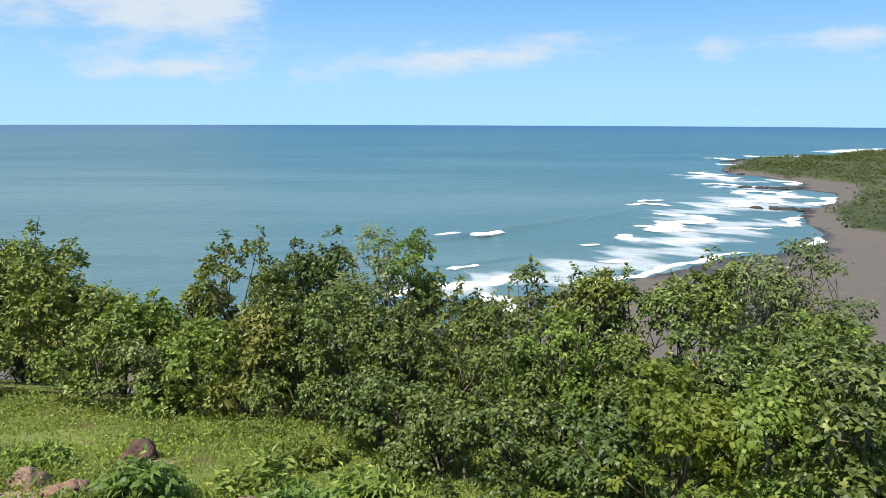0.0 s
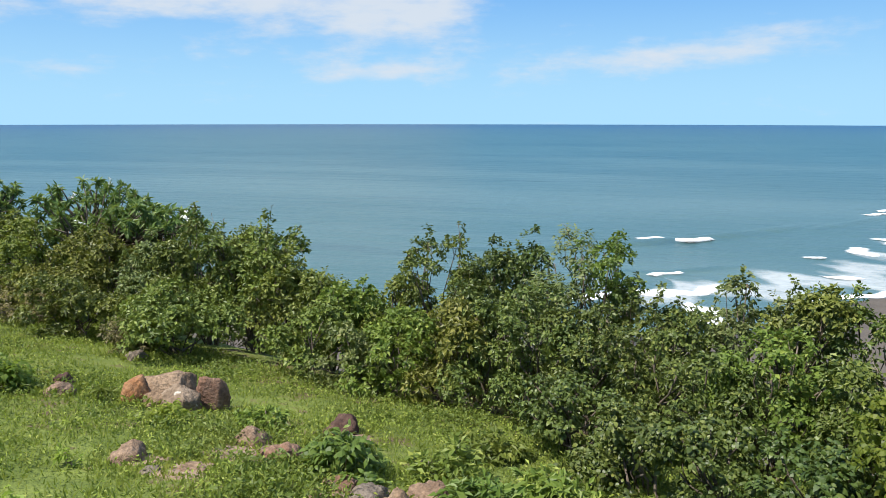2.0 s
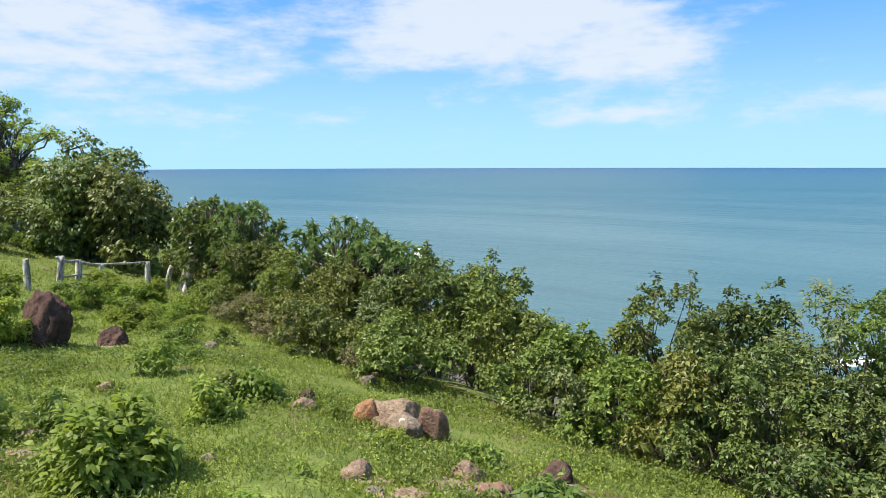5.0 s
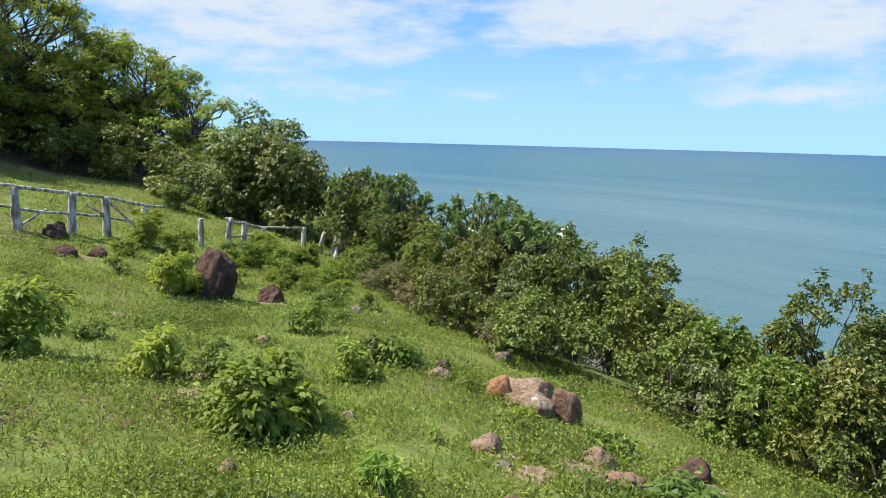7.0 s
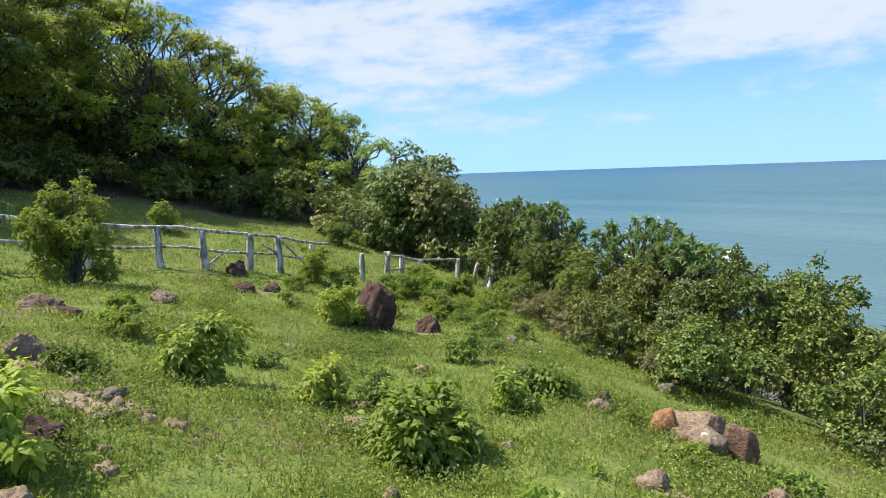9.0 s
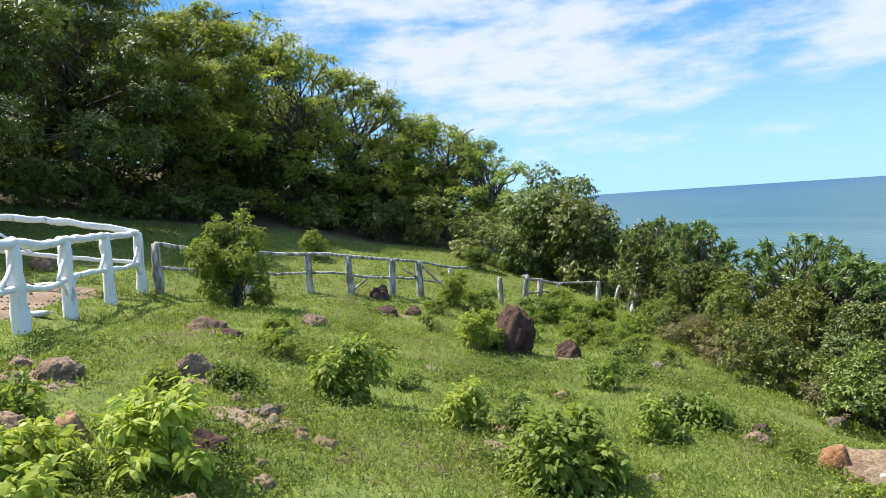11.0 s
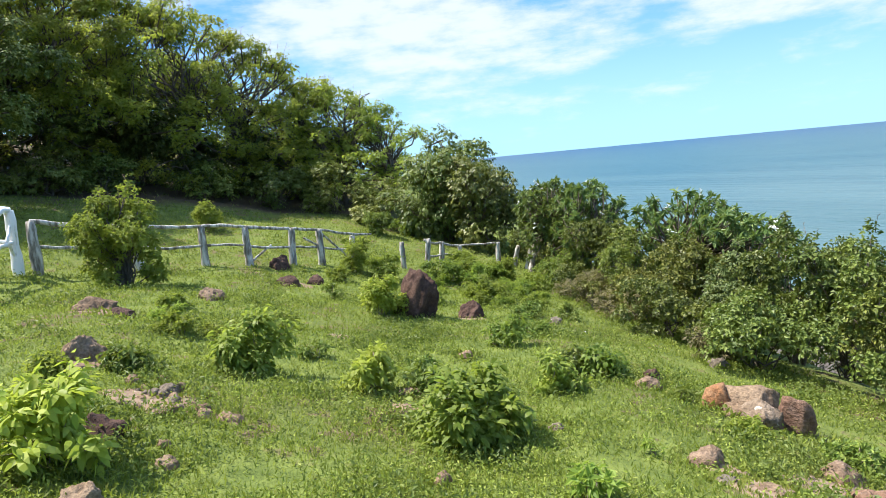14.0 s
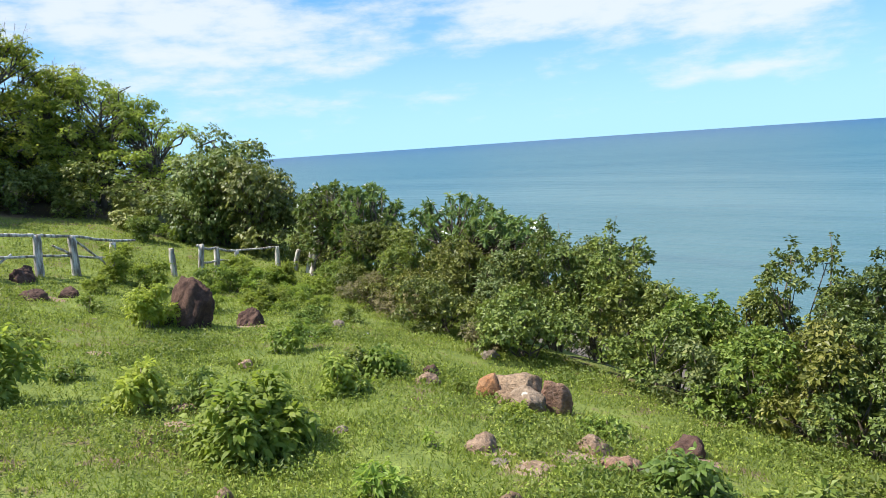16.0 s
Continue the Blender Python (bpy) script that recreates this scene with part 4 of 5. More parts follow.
SHRUBS_SMALL = [
    (-2.65, 2.05, 0.21, 0.18, 1, 0.08, 5), (-4.95, 2.25, 0.30, 0.28, 0, 0.085, 6), (-4.55, 2.45, 0.24, 0.22, 0, 0.08, 5), (-0.77, 3.27, 0.26, 0.3, 0, 0.085, 7), (-1.1, 3.75, 0.24, 0.3, 0, 0.085, 6), (-0.45, 3.6, 0.26, 0.35, 0, 0.085, 7), (-0.95, 4.5, 0.22, 0.3, 0, 0.08, 6), (-4.09, 4.15, 0.15, 0.12, 1, 0.065, 4), (-3.18, 2.94, 0.13, 0.07, 1, 0.055, 3),
    (-14.2, 7.6, 0.40, 0.4, 0, 0.09, 6), (-13.6, 8.2, 0.46, 0.45, 1, 0.09, 6), (-3.31, 4.05, 0.14, 0.2, 1, 0.065, 5), (-2.75, 4.35, 0.18, 0.25, 0, 0.065, 6),
    (-4.9, -1.27, 0.24, 0.25, 1, 0.095, 5), (-13.5, 5.3, 0.55, 0.4, 1, 0.09, 7), (-7.4, 0.58, 0.24, 0.25, 0, 0.075, 5), (-18.3, 2.6, 0.8, 0.5, 1, 0.10, 7),
    (-13.75, 6.7, 0.5, 0.4, 0, 0.09, 6), (-15.0, 8.0, 0.5, 0.45, 1, 0.09, 6), (-12.5, 8.2, 0.4, 0.4, 1, 0.085, 6), (-19.0, 7.3, 0.7, 0.6, 0, 0.10, 7), (-15.4, 5.5, 0.6, 0.45, 1, 0.09, 6), (-19.6, 8.6, 0.6, 0.6, 1, 0.10, 6),
    (-6.5, 1.7, 0.16, 0.2, 0, 0.07, 4), (-8.0, 1.85, 0.22, 0.25, 0, 0.07, 5), (-9.1, 0.75, 0.22, 0.3, 1, 0.07, 5), (-6.1, 0.1, 0.24, 0.28, 0, 0.07, 6), (-5.75, -0.45, 0.2, 0.2, 0, 0.07, 5),
    (-10.3, 6.9, 0.3, 0.35, 1, 0.075, 5), (-8.6, 5.6, 0.25, 0.3, 0, 0.07, 5), (-10.6, 5.1, 0.3, 0.35, 0, 0.075, 5), (-7.4, 1.0, 0.2, 0.25, 1, 0.07, 5), (-8.3, 0.6, 0.2, 0.3, 1, 0.07, 5),
    (-13.27, 6.75, 0.6, 0.36, 1, 0.09, 7), (-13.09, 6.2, 0.45, 0.25, 0, 0.085, 6), (-10.29, 6.0, 0.5, 0.36, 1, 0.09, 7), (-13.47, 8.35, 0.6, 0.34, 1, 0.09, 7), (-13.28, 7.33, 0.5, 0.3, 1, 0.085, 6), (-14.0, 4.9, 0.72, 0.36, 1, 0.085, 8),
    (-9.24, 6.18, 0.34, 0.26, 1, 0.08, 5), (-11.1, 7.2, 0.34, 0.26, 1, 0.08, 5), (-10.8, 3.3, 0.30, 0.2, 0, 0.08, 5), (-9.76, 4.23, 0.26, 0.2, 1, 0.075, 5), (-8.2, 6.1, 0.25, 0.2, 0, 0.07, 5),
    (-11.6, 7.4, 0.35, 0.4, 1, 0.08, 5), (-12.9, 6.1, 0.35, 0.4, 0, 0.08, 5), (-11.2, 6.2, 0.3, 0.35, 1, 0.075, 5), (-9.9, 5.9, 0.25, 0.3, 1, 0.07, 5), (-13.2, 4.3, 0.35, 0.35, 0, 0.08, 5), (-7.0, 4.6, 0.2, 0.25, 0, 0.07, 4)]
for k, (x, y, h, w, young, length, masses) in enumerate(SHRUBS + SHRUBS_SMALL):
    near = k < 3
    bush(400 + k, x, y, h, w, LEAF_YOUNG if young and (k < 5 or k == 8) else LEAF_FENCE if young or (k % 3 == 0 and x < -3) or k == 5 else LEAF_SHRUB, YOUNG if young else DARK, length * (0.72 if near else 0.80), length * (0.31 if near else 0.35), 0.95 if near else 1.1, 12 if near else int(masses * 1.7),
         0.05, 0.34 if near else 0.32, 0.75, "shrub", "meadow shrubs", "shrub", 0.007, per=7, extra=2, bark=TWIG, flat=0.6, small=False if k >= 12 else "fine", droop=0.35 if near else 0.2,
         apart=260 if math.hypot(x, y) < 4.7 and h > 0.3 else 0)
bush(443, -11.56, 0.30, 1.66, 0.72, LEAF_FENCE, "tall light green shrub growing beside the fence", 0.062, 0.032, 0.85, 30, 0.0, 0.27, 0.4, lie=0.6, small=False, extra=2, sprigs=10, category="shrub", name="shrub", stem=0.02)


# ---- turf: blades and small weeds, too many to count ----
# bare earth: x, y, radius
BARE = [(-2.35, 3.7, 0.6), (-1.3, 3.2, 0.55), (-2.5, 3.1, 0.35), (-6.3, -0.2, 0.4), (-8.75, 4.75, 0.35), (-1.85, 2.45, 0.32), (-5.1, 0.2, 0.55), (-8.6, -0.1, 0.55), (-12.2, 3.1, 0.55), (-2.9, 3.2, 0.25), (-4.3, 2.5, 0.22), 
        (-5.7, -1.3, 0.45), (-2.0, 4.4, 0.28), (-7.4, 2.3, 0.2), (-4.6, 1.9, 0.25)]


def turf(name, seed, count, kind, mat):
    rng = np.random.default_rng(seed)
    m = count * 4
    d = 0.6 * (26 / 0.6) ** (rng.random(m) ** 0.62)
    a = np.radians(np.where(rng.random(m) < 0.88, 52 + (64 + 16 * rng.normal(size=m)) * rng.uniform(-1, 1, m), rng.uniform(0, 360, m)))
    x, y = -np.sin(a) * d, np.cos(a) * d
    clump = np.sin(x * 2.3 + 1.3 * np.sin(y * 1.9)) + np.sin(y * 2.9 + x) + np.sin(5.1 * x - 3 * y) * np.sin(4.3 * y + 2 * x) + 0.7 * rng.normal(size=m)
    u = np.clip((-4.5 - x) / 8.0, 0, 1)
    path = (np.abs(y + 3.35 - u * u) < 0.74 + 0.12 * rng.normal(size=m)) & (x < -4) & (x > -12.8)
    ok = (rng.random(m) < (d / 2.2) ** 2) & (brink(x, y) < 1.2) & ~path & (clump > {"blade": -2.0, "weed": -0.9, "tuft": 1.1, "mat": 0.9}[kind])
    ok &= (x + 0.1 * y + 0.5 * rng.normal(size=m) > -20.9) | (rng.random(m) < 0.06)
    for bx, by, br in BARE:
        ok &= (np.hypot(x - bx, y - by) > br * rng.uniform(0.30, 0.70, m)) | (rng.random(m) < 0.15)
    x, y, d = x[ok][:count], y[ok][:count], d[ok][:count]
    if kind == "tuft":
        x, y, d = np.repeat(x, 7), np.repeat(y, 7), np.repeat(d, 7)
        x, y = x + 0.035 * rng.normal(size=len(x)), y + 0.035 * rng.normal(size=len(x))
    mound = np.zeros(len(x))
    if kind == "mat":
        per, wide = 16, rng.uniform(0.05, 0.13, len(x)) * np.clip(d / 5, 0.7, 2.0)
        x, y, d, wide = np.repeat(x, per), np.repeat(y, per), np.repeat(d, per), np.repeat(wide, per)
        a, q = rng.uniform(0, 6.283, len(x)), np.sqrt(rng.random(len(x)))
        x, y, mound = x + np.cos(a) * q * wide, y + np.sin(a) * q * wide, 0.5 * wide * np.sqrt(1.03 - q * q) * rng.uniform(0.5, 1.0, len(x))
    n = len(x)
    base = np.stack([x, y, hill(x, y) - 0.01 + mound], 1)
    far = np.clip(d / 7, 0.8, 2.8)
    if kind == "blade":
        way = np.array([0, 0, 1.0]) + 0.55 * rng.normal(size=(n, 3))
        v, f = leaf_arrays(base, way, rng.normal(size=(n, 3)), rng.uniform(0.03, 0.105, n) * far ** 0.4, 0.010 * far ** 0.7, small=True)
    elif kind == "mat":
        way = np.array([0, 0, 0.3]) + unit(rng.normal(size=(n, 3)))
        v, f = leaf_arrays(base, way, np.array([0, 0, 1.0]) + 0.5 * rng.normal(size=(n, 3)), rng.uniform(0.022, 0.046, n) * far ** 0.5, 0.020 * far ** 0.5)
    elif kind == "weed":
        base[:, 2] += rng.uniform(0.01, 0.08, n)
        way = np.array([0, 0, 0.25]) + unit(rng.normal(size=(n, 3)))
        v, f = leaf_arrays(base, way, np.array([0, 0, 1.0]) + 0.4 * rng.normal(size=(n, 3)), rng.uniform(0.018, 0.042, n) * far ** 0.4, 0.016 * far ** 0.4)
    else:
        base[:, 2] += rng.uniform(0.02, 0.11, n)
        way = np.array([0, 0, 0.35]) + unit(rng.normal(size=(n, 3)))
        v, f = leaf_arrays(base, way, np.array([0, 0, 1.0]) + 0.35 * rng.normal(size=(n, 3)), rng.uniform(0.03, 0.06, n) * far ** 0.4, 0.022 * far ** 0.4)
    return raw_part(name, v, f, mat)


tagged(turf("grass", 500, 230000, "blade", GRASS), "short green grass covering the slope", "grass", kind="stuff")
tagged(turf("weeds", 501, 85000, "weed", WEED), "low small-leaved weeds among the grass", "weeds", kind="stuff")
tagged(turf("ground_cover", 503, 5200, "mat", WEED_DARK), "low mounds of dark creeping weeds in the turf", "weeds", kind="stuff")
tagged(turf("weed_tufts", 502, 9000, "tuft", WEED_DARK), "leafy dark green weed tufts dotted over the slope", "weeds", kind="stuff")


# ================= rocks =================
def rock(seed, x, y, w, h, mat, label, name="rock", turn=None, facets=8, tilt=0.0, taper=0.0, craggy=1.0):
    """A weathered stone: a lump broken along flat faces, with a rough skin and worn edges."""
    rng = np.random.default_rng(seed)
    bm = bmesh.new()
    bmesh.ops.create_icosphere(bm, subdivisions=5 if w > 0.3 else 4 if w > 0.12 else 3, radius=1.0)
    cuts = unit(np.vstack([rng.normal(size=(facets, 3)), [(0.25 * rng.normal(), 0.25 * rng.normal(), 1.0)]]))
    depth = np.append(rng.uniform(0.60 if craggy == 1.0 else 0.48, 0.92 if craggy == 1.0 else 0.75, facets), 0.70)
    off = Vector(rng.uniform(0, 50, 3))
    for v in bm.verts:
        p = np.array(v.co)
        for c, q in zip(cuts, depth):
            over = p @ c - q
            if over > 0:
                p = p - c * over * 0.88
        u = Vector(p)
        k = noise.noise(u * 1.3 + off) * 0.20 + noise.noise(u * 3.1 + off) * 0.17 - 0.08 * max(0.0, 0.12 - abs(noise.noise(u * 2.6 + off * 2))) / 0.12 + noise.noise(u * 9 + off) * 0.06 + noise.noise(u * 21 + off) * 0.045
        v.co = u * (1 + craggy * k)
    top = max(v.co.z for v in bm.verts)
    for v in bm.verts:
        if v.co.z > 0.55 * top:
            v.co.z = 0.55 * top + 0.85 * (v.co.z - 0.55 * top)
    top, wide = max(v.co.z for v in bm.verts), max(max(abs(v.co.x), abs(v.co.y)) for v in bm.verts)
    for v in bm.verts:
        v.co.xy *= 1 - taper * max(0.0, v.co.z) / top
    k = h / top * 0.92
    bmesh.ops.scale(bm, vec=(w * 0.56 / wide * rng.uniform(0.95, 1.25), w * 0.56 / wide * rng.uniform(0.85, 1.0), k), verts=bm.verts)
    z = top * k
    ob = bm_part(name, bm, mat)
    ob.rotation_euler = (0.12 * rng.normal(), tilt + 0.10 * rng.normal(), rng.uniform(0, 6.28) if turn is None else turn)
    ob.location = (x, y, on_ground(x, y) + h - z - min(0.04, 0.12 * h))
    return tagged(ob, label, "rock", "rocks on the slope")


RED, BROWN = "dark reddish-brown volcanic rock in the grass", "brown weathered rock half sunk in the grass"
TAN, GREY = "tan weathered rock lying on the slope", "grey lichen-spotted rock on the slope"
ROCKS = [
    (-9.12, 4.02, 0.56, 0.74, ROCK_DARK, "tall dark red-brown boulder beside a shrub", "boulder"), (-8.88, 4.82, 0.44, 0.30, ROCK_DARK, RED, "rock"),
    (-7.95, 5.68, 0.25, 0.15, ROCK_GREY, GREY, "rock"), (-6.29, 3.31, 0.17, 0.11, ROCK_BROWN, BROWN, "rock"), (-4.48, 4.14, 0.25, 0.15, ROCK_BROWN, BROWN, "rock"),
    (-4.80, 4.50, 0.20, 0.18, ROCK_DARK, RED, "rock"), (-2.96, 3.18, 0.27, 0.15, ROCK_BROWN, BROWN, "rock"),
    (-3.31, 1.53, 0.13, 0.10, ROCK_TAN, TAN, "stone"), (-2.16, 4.54, 0.32, 0.22, ROCK_DARK, RED, "rock"), (-2.55, 3.9, 0.27, 0.15, ROCK_BROWN, BROWN, "rock"),
    (-2.18, 3.66, 0.34, 0.19, ROCK_RED, BROWN, "rock"), (-1.38, 3.20, 0.24, 0.12, ROCK_GREY, GREY, "rock"), (-1.20, 3.15, 0.20, 0.16, ROCK_TAN, TAN, "rock")]
ROCKS_MORE = [
    (-1.05, 3.33, 0.36, 0.20, ROCK_BROWN, BROWN, "rock"), (-1.60, 3.26, 0.26, 0.09, ROCK_RED, BROWN, "rock"), (-2.45, 3.12, 0.22, 0.05, ROCK_TAN, TAN, "rock"), (-2.66, 3.02, 0.14, 0.05, ROCK_GREY, GREY, "rock"),
    (-13.8, -2.85, 0.50, 0.34, ROCK_BROWN, "brown rock behind the white fence", "rock"), (-12.9, -4.25, 1.0, 0.75, ROCK_DARK, "large dark boulder behind the white fence", "boulder"),
    (-6.02, -1.45, 0.24, 0.15, ROCK_TAN, TAN, "rock"), (-5.62, -1.42, 0.20, 0.13, ROCK_BROWN, BROWN, "rock"), (-9.25, -0.22, 0.42, 0.17, ROCK_EARTH, BROWN, "rock"), (-8.35, 0.1, 0.36, 0.14, ROCK_DARK, RED, "rock"),
    (-5.28, 0.30, 0.22, 0.12, ROCK_GREY, GREY, "rock"), (-4.55, 0.62, 0.20, 0.08, ROCK_TAN, TAN, "rock"), (-3.95, 0.16, 0.17, 0.07, ROCK_TAN, TAN, "stone"), (-1.8, 2.43, 0.26, 0.09, ROCK_TAN, TAN, "rock"), (-2.18, 2.54, 0.13, 0.08, ROCK_BROWN, BROWN, "rock"),
    (-9.85, 1.27, 0.42, 0.20, ROCK_EARTH, BROWN, "rock"), (-13.95, 3.25, 0.50, 0.40, ROCK_DARK, "red-brown rock behind the grey fence", "rock"),
    (-12.1, 2.86, 0.55, 0.24, ROCK_DARK, "red-brown rock at the foot of the grey fence", "rock"), (-12.4, 3.5, 0.42, 0.26, ROCK_DARK, "red-brown rock at the foot of the grey fence", "rock"),
    # the first of these is a mound of bare soil with some rock
    (-8.85, -0.1, 0.62, 0.24, ROCK_EARTH, "low mound of dark soil and rock in the turf", "rock"), (-6.42, -0.24, 0.34, 0.30, ROCK_EARTH, BROWN, "rock"),
    (-5.85, -1.2, 0.40, 0.18, ROCK_EARTH, BROWN, "rock"), (-3.44, -0.24, 0.22, 0.16, ROCK_TAN, "tan rock under a yellow-green shrub", "rock"),
    (-4.6, -0.88, 0.24, 0.24, ROCK_ORANGE, "reddish rock beside a yellow-green shrub", "rock"), (-4.5, -1.2, 0.24, 0.22, ROCK_TAN, TAN, "rock"),
    (-3.79, 2.66, 0.14, 0.07, ROCK_GREY, GREY, "stone"), (-4.95, 2.06, 0.20, 0.13, ROCK_BROWN, BROWN, "rock"), (-5.52, 6.18, 0.28, 0.17, ROCK_GREY, GREY, "rock"),
    (-4.45, -0.12, 0.22, 0.24, ROCK_DARK, "dark rock behind a yellow-green shrub", "rock")]
for k, (x, y, w, h, mat, label, name) in enumerate(ROCKS + ROCKS_MORE):
    rock(1600 + k, x, y, w if k < 2 else 0.92 * w, h if k < 2 else 0.78 * h, mat, label, name, facets=2 if k < 2 else 5, taper=0.16 if k == 0 else 0.15)
# the heap of stones: x, y, width, height, turn, tilt, facets
for k, (x, y, w, h, turn, tilt, facets, mat, label) in enumerate([
        (-3.95, 4.40, 0.30, 0.22, 0.7, 0.0, 6, ROCK_ORANGE, "soft orange rock in a heap of stones"), (-3.74, 4.52, 0.46, 0.29, 0.7, 0.30, 5, ROCK_TAN, "large tilted tan slab in a heap of stones"),
        (-3.55, 4.38, 0.34, 0.20, 0.3, 0.25, 6, ROCK_LICHEN, "grey-tan rock with pale lichen in a heap of stones"), (-3.72, 4.32, 0.20, 0.10, 1.3, 0.0, 7, ROCK_TAN, "small tan rock in a heap of stones"),
        (-3.40, 4.60, 0.24, 0.32, 0.75, 0.0, 6, ROCK_RED, "upright red-brown rock in a heap of stones")]):
    rock(1650 + k, x, y, w, h, mat, label, turn=turn, facets=facets + 5, tilt=tilt, craggy=0.45)
rng = np.random.default_rng(650)
for k in range(26):
    x, y = -5.1 + 0.32 * rng.normal(), 0.20 + 0.16 * rng.normal()
    w = rng.uniform(0.05, 0.12)
    rock(660 + k, x, y, w, w * 0.55, (ROCK_TAN, ROCK_TAN, ROCK_GREY, ROCK_BROWN)[k % 4], "loose broken stone in a patch of rubble", "stone")


def rock_weeds(seed):
    """Blades and small leaves that grow up against the stones."""
    rng = np.random.default_rng(seed)
    spots = [(x, y, 0.5 * w, h) for x, y, w, h, *_ in ROCKS + ROCKS_MORE if math.hypot(x, y) < 8.5] + [(-3.9, 4.35, 0.2, 0.2), (-3.6, 4.25, 0.25, 0.2), (-3.35, 4.45, 0.2, 0.25)]
    foot, way, size = [], [], []
    for x, y, r, h in spots:
        n = int(50 + 160 * r)
        a = rng.uniform(0, 6.283, n)
        q = r * rng.uniform(0.95, 1.5, n) + 0.02
        px, py = x + np.cos(a) * q, y + np.sin(a) * q
        foot.append(np.stack([px, py, hill(px, py) + rng.uniform(0, 0.2 * h, n)], 1))
        way.append(np.stack([0.3 * np.cos(a), 0.3 * np.sin(a), np.full(n, 0.7)], 1) + 0.5 * rng.normal(size=(n, 3)))
        size.append(rng.uniform(0.04, 0.085, n) * np.clip(math.hypot(x, y) / 6, 0.7, 1.2))
    foot, way, size = np.vstack(foot), np.vstack(way), np.concatenate(size)
    v, f = leaf_arrays(foot, way, rng.normal(size=foot.shape), size, size * 0.4)
    return raw_part("rock_weeds", v, f, WEED)


tagged(rock_weeds(690), "green weeds growing against the stones", "weeds", kind="stuff")


# ================= fences and the path =================
def log(line, r0, r1, seed, sides=12, knots=0.05, wobble=0.12):
    """A rough round log along a line."""
    rng = np.random.default_rng(seed)
    line = np.array(line, dtype=float)
    n = max(8, int(np.linalg.norm(np.diff(line, axis=0), axis=1).sum() / 0.12))
    s, t = np.linspace(0, 1, len(line)), np.linspace(0, 1, n)
    p = np.stack([np.interp(t, s, line[:, i]) for i in range(3)], 1)
    for _ in range(2):
        p[1:-1] = (p[:-2] + 2 * p[1:-1] + p[2:]) / 4
    p[1:-1] += wobble * r0 * rng.normal(size=(n - 2, 3))
    r = np.linspace(r0, r1, n) * (1 + knots * rng.normal(size=n))
    r[0] *= 0.93
    r[-1] *= 0.9
    v, f = tube(p, r, sides)
    v[:-2] += 0.06 * r0 * rng.normal(size=(len(v) - 2, 3))
    pile = Pile()
    pile.add(v, f)
    return pile


def post_at(parent, x, y, h, r, mat, seed, lean=(0, 0)):
    z = on_ground(x, y)
    return log([(x, y, z - 0.12), (x + 0.4 * lean[0], y + 0.4 * lean[1], z + 0.45 * h), (x + lean[0], y + lean[1], z + h)], r * 1.22, r * 0.95, seed, wobble=0.03).part("post", mat, parent)


def top_of(x, y, h):
    return np.array([x, y, on_ground(x, y) + h])


white_fence = tagged(new("rustic_fence"), "whitewashed rustic log fence along the dirt path", "fence")
WHITE_POSTS = [(-6.42, -2.16, 0.88), (-8.13, -1.93, 0.93), (-9.7, -1.74, 0.99), (-11.14, -1.46, 1.0), (-12.71, -1.16, 1.04)]
for k, (x, y, h) in enumerate(WHITE_POSTS):
    post_at(white_fence, x, y, h, 0.075, WHITE, 700 + k)
REAR_POSTS = [(-11.75, -3.15, 0.98), (-10.0, -4.9, 1.0)]
for k, (x, y, h) in enumerate(REAR_POSTS):
    post_at(white_fence, x, y, h, 0.085, WHITE, 710 + k)


def rail(parent, posts, frac, r, mat, seed, sag=0.02, name="rail"):
    pts = []
    rng = np.random.default_rng(seed)
    for (x0, y0, h0), (x1, y1, h1) in zip(posts[:-1], posts[1:]):
        a, b = top_of(x0, y0, h0 * frac), top_of(x1, y1, h1 * frac)
        pts += [a, (a + b) / 2 + [0, 0, -sag + 0.03 * rng.normal()]]
    pts.append(top_of(posts[-1][0], posts[-1][1], posts[-1][2] * frac))
    return log(pts, r, r * 0.8, seed).part(name, mat, parent)


rail(white_fence, WHITE_POSTS, 1.02, 0.058, WHITE, 720, name="top_rail")
for k in range(4):
    rail(white_fence, WHITE_POSTS[k:k + 2], 0.52, 0.04, WHITE, 725 + k, 0.04, "middle_rail")
corner = WHITE_POSTS[-1]
rail(white_fence, [(corner[0], corner[1], 1.03), (-11.75, -3.15, 0.99), (-10.0, -4.9, 1.0)], 1.02, 0.055, WHITE, 730, name="top_rail")
rail(white_fence, [(corner[0], corner[1], 1.03), (-11.75, -3.15, 0.99), (-10.0, -4.9, 1.0)], 0.52, 0.038, WHITE, 731, name="middle_rail")
for k, (p, q) in enumerate(zip(WHITE_POSTS[:-1], WHITE_POSTS[1:])):
    low_a, low_b = top_of(*p[:2], p[2] * 0.52), top_of(*q[:2], q[2] * 0.52)
    log([low_b + (low_a - low_b) * 0.22, top_of(*q[:2], q[2] * 0.82)], 0.026, 0.020, 735 + k).part("brace", WHITE, white_fence)
    log([low_a + (low_b - low_a) * 0.20, top_of(*p[:2], p[2] * 0.30)], 0.024, 0.018, 740 + k).part("brace", WHITE, white_fence)
    if k % 2:
        log([low_b + (low_a - low_b) * 0.18, top_of(*q[:2], q[2] * 0.26)], 0.024, 0.018, 744 + k).part("brace", WHITE, white_fence)
for k, s_ in enumerate((-1, 1)):
    log([top_of(-11.9 + 0.30 * s_, -2.98 + 0.5 * s_, 0.52), top_of(-11.75, -3.15, 0.90)], 0.026, 0.02, 747 + k).part("brace", WHITE, white_fence)

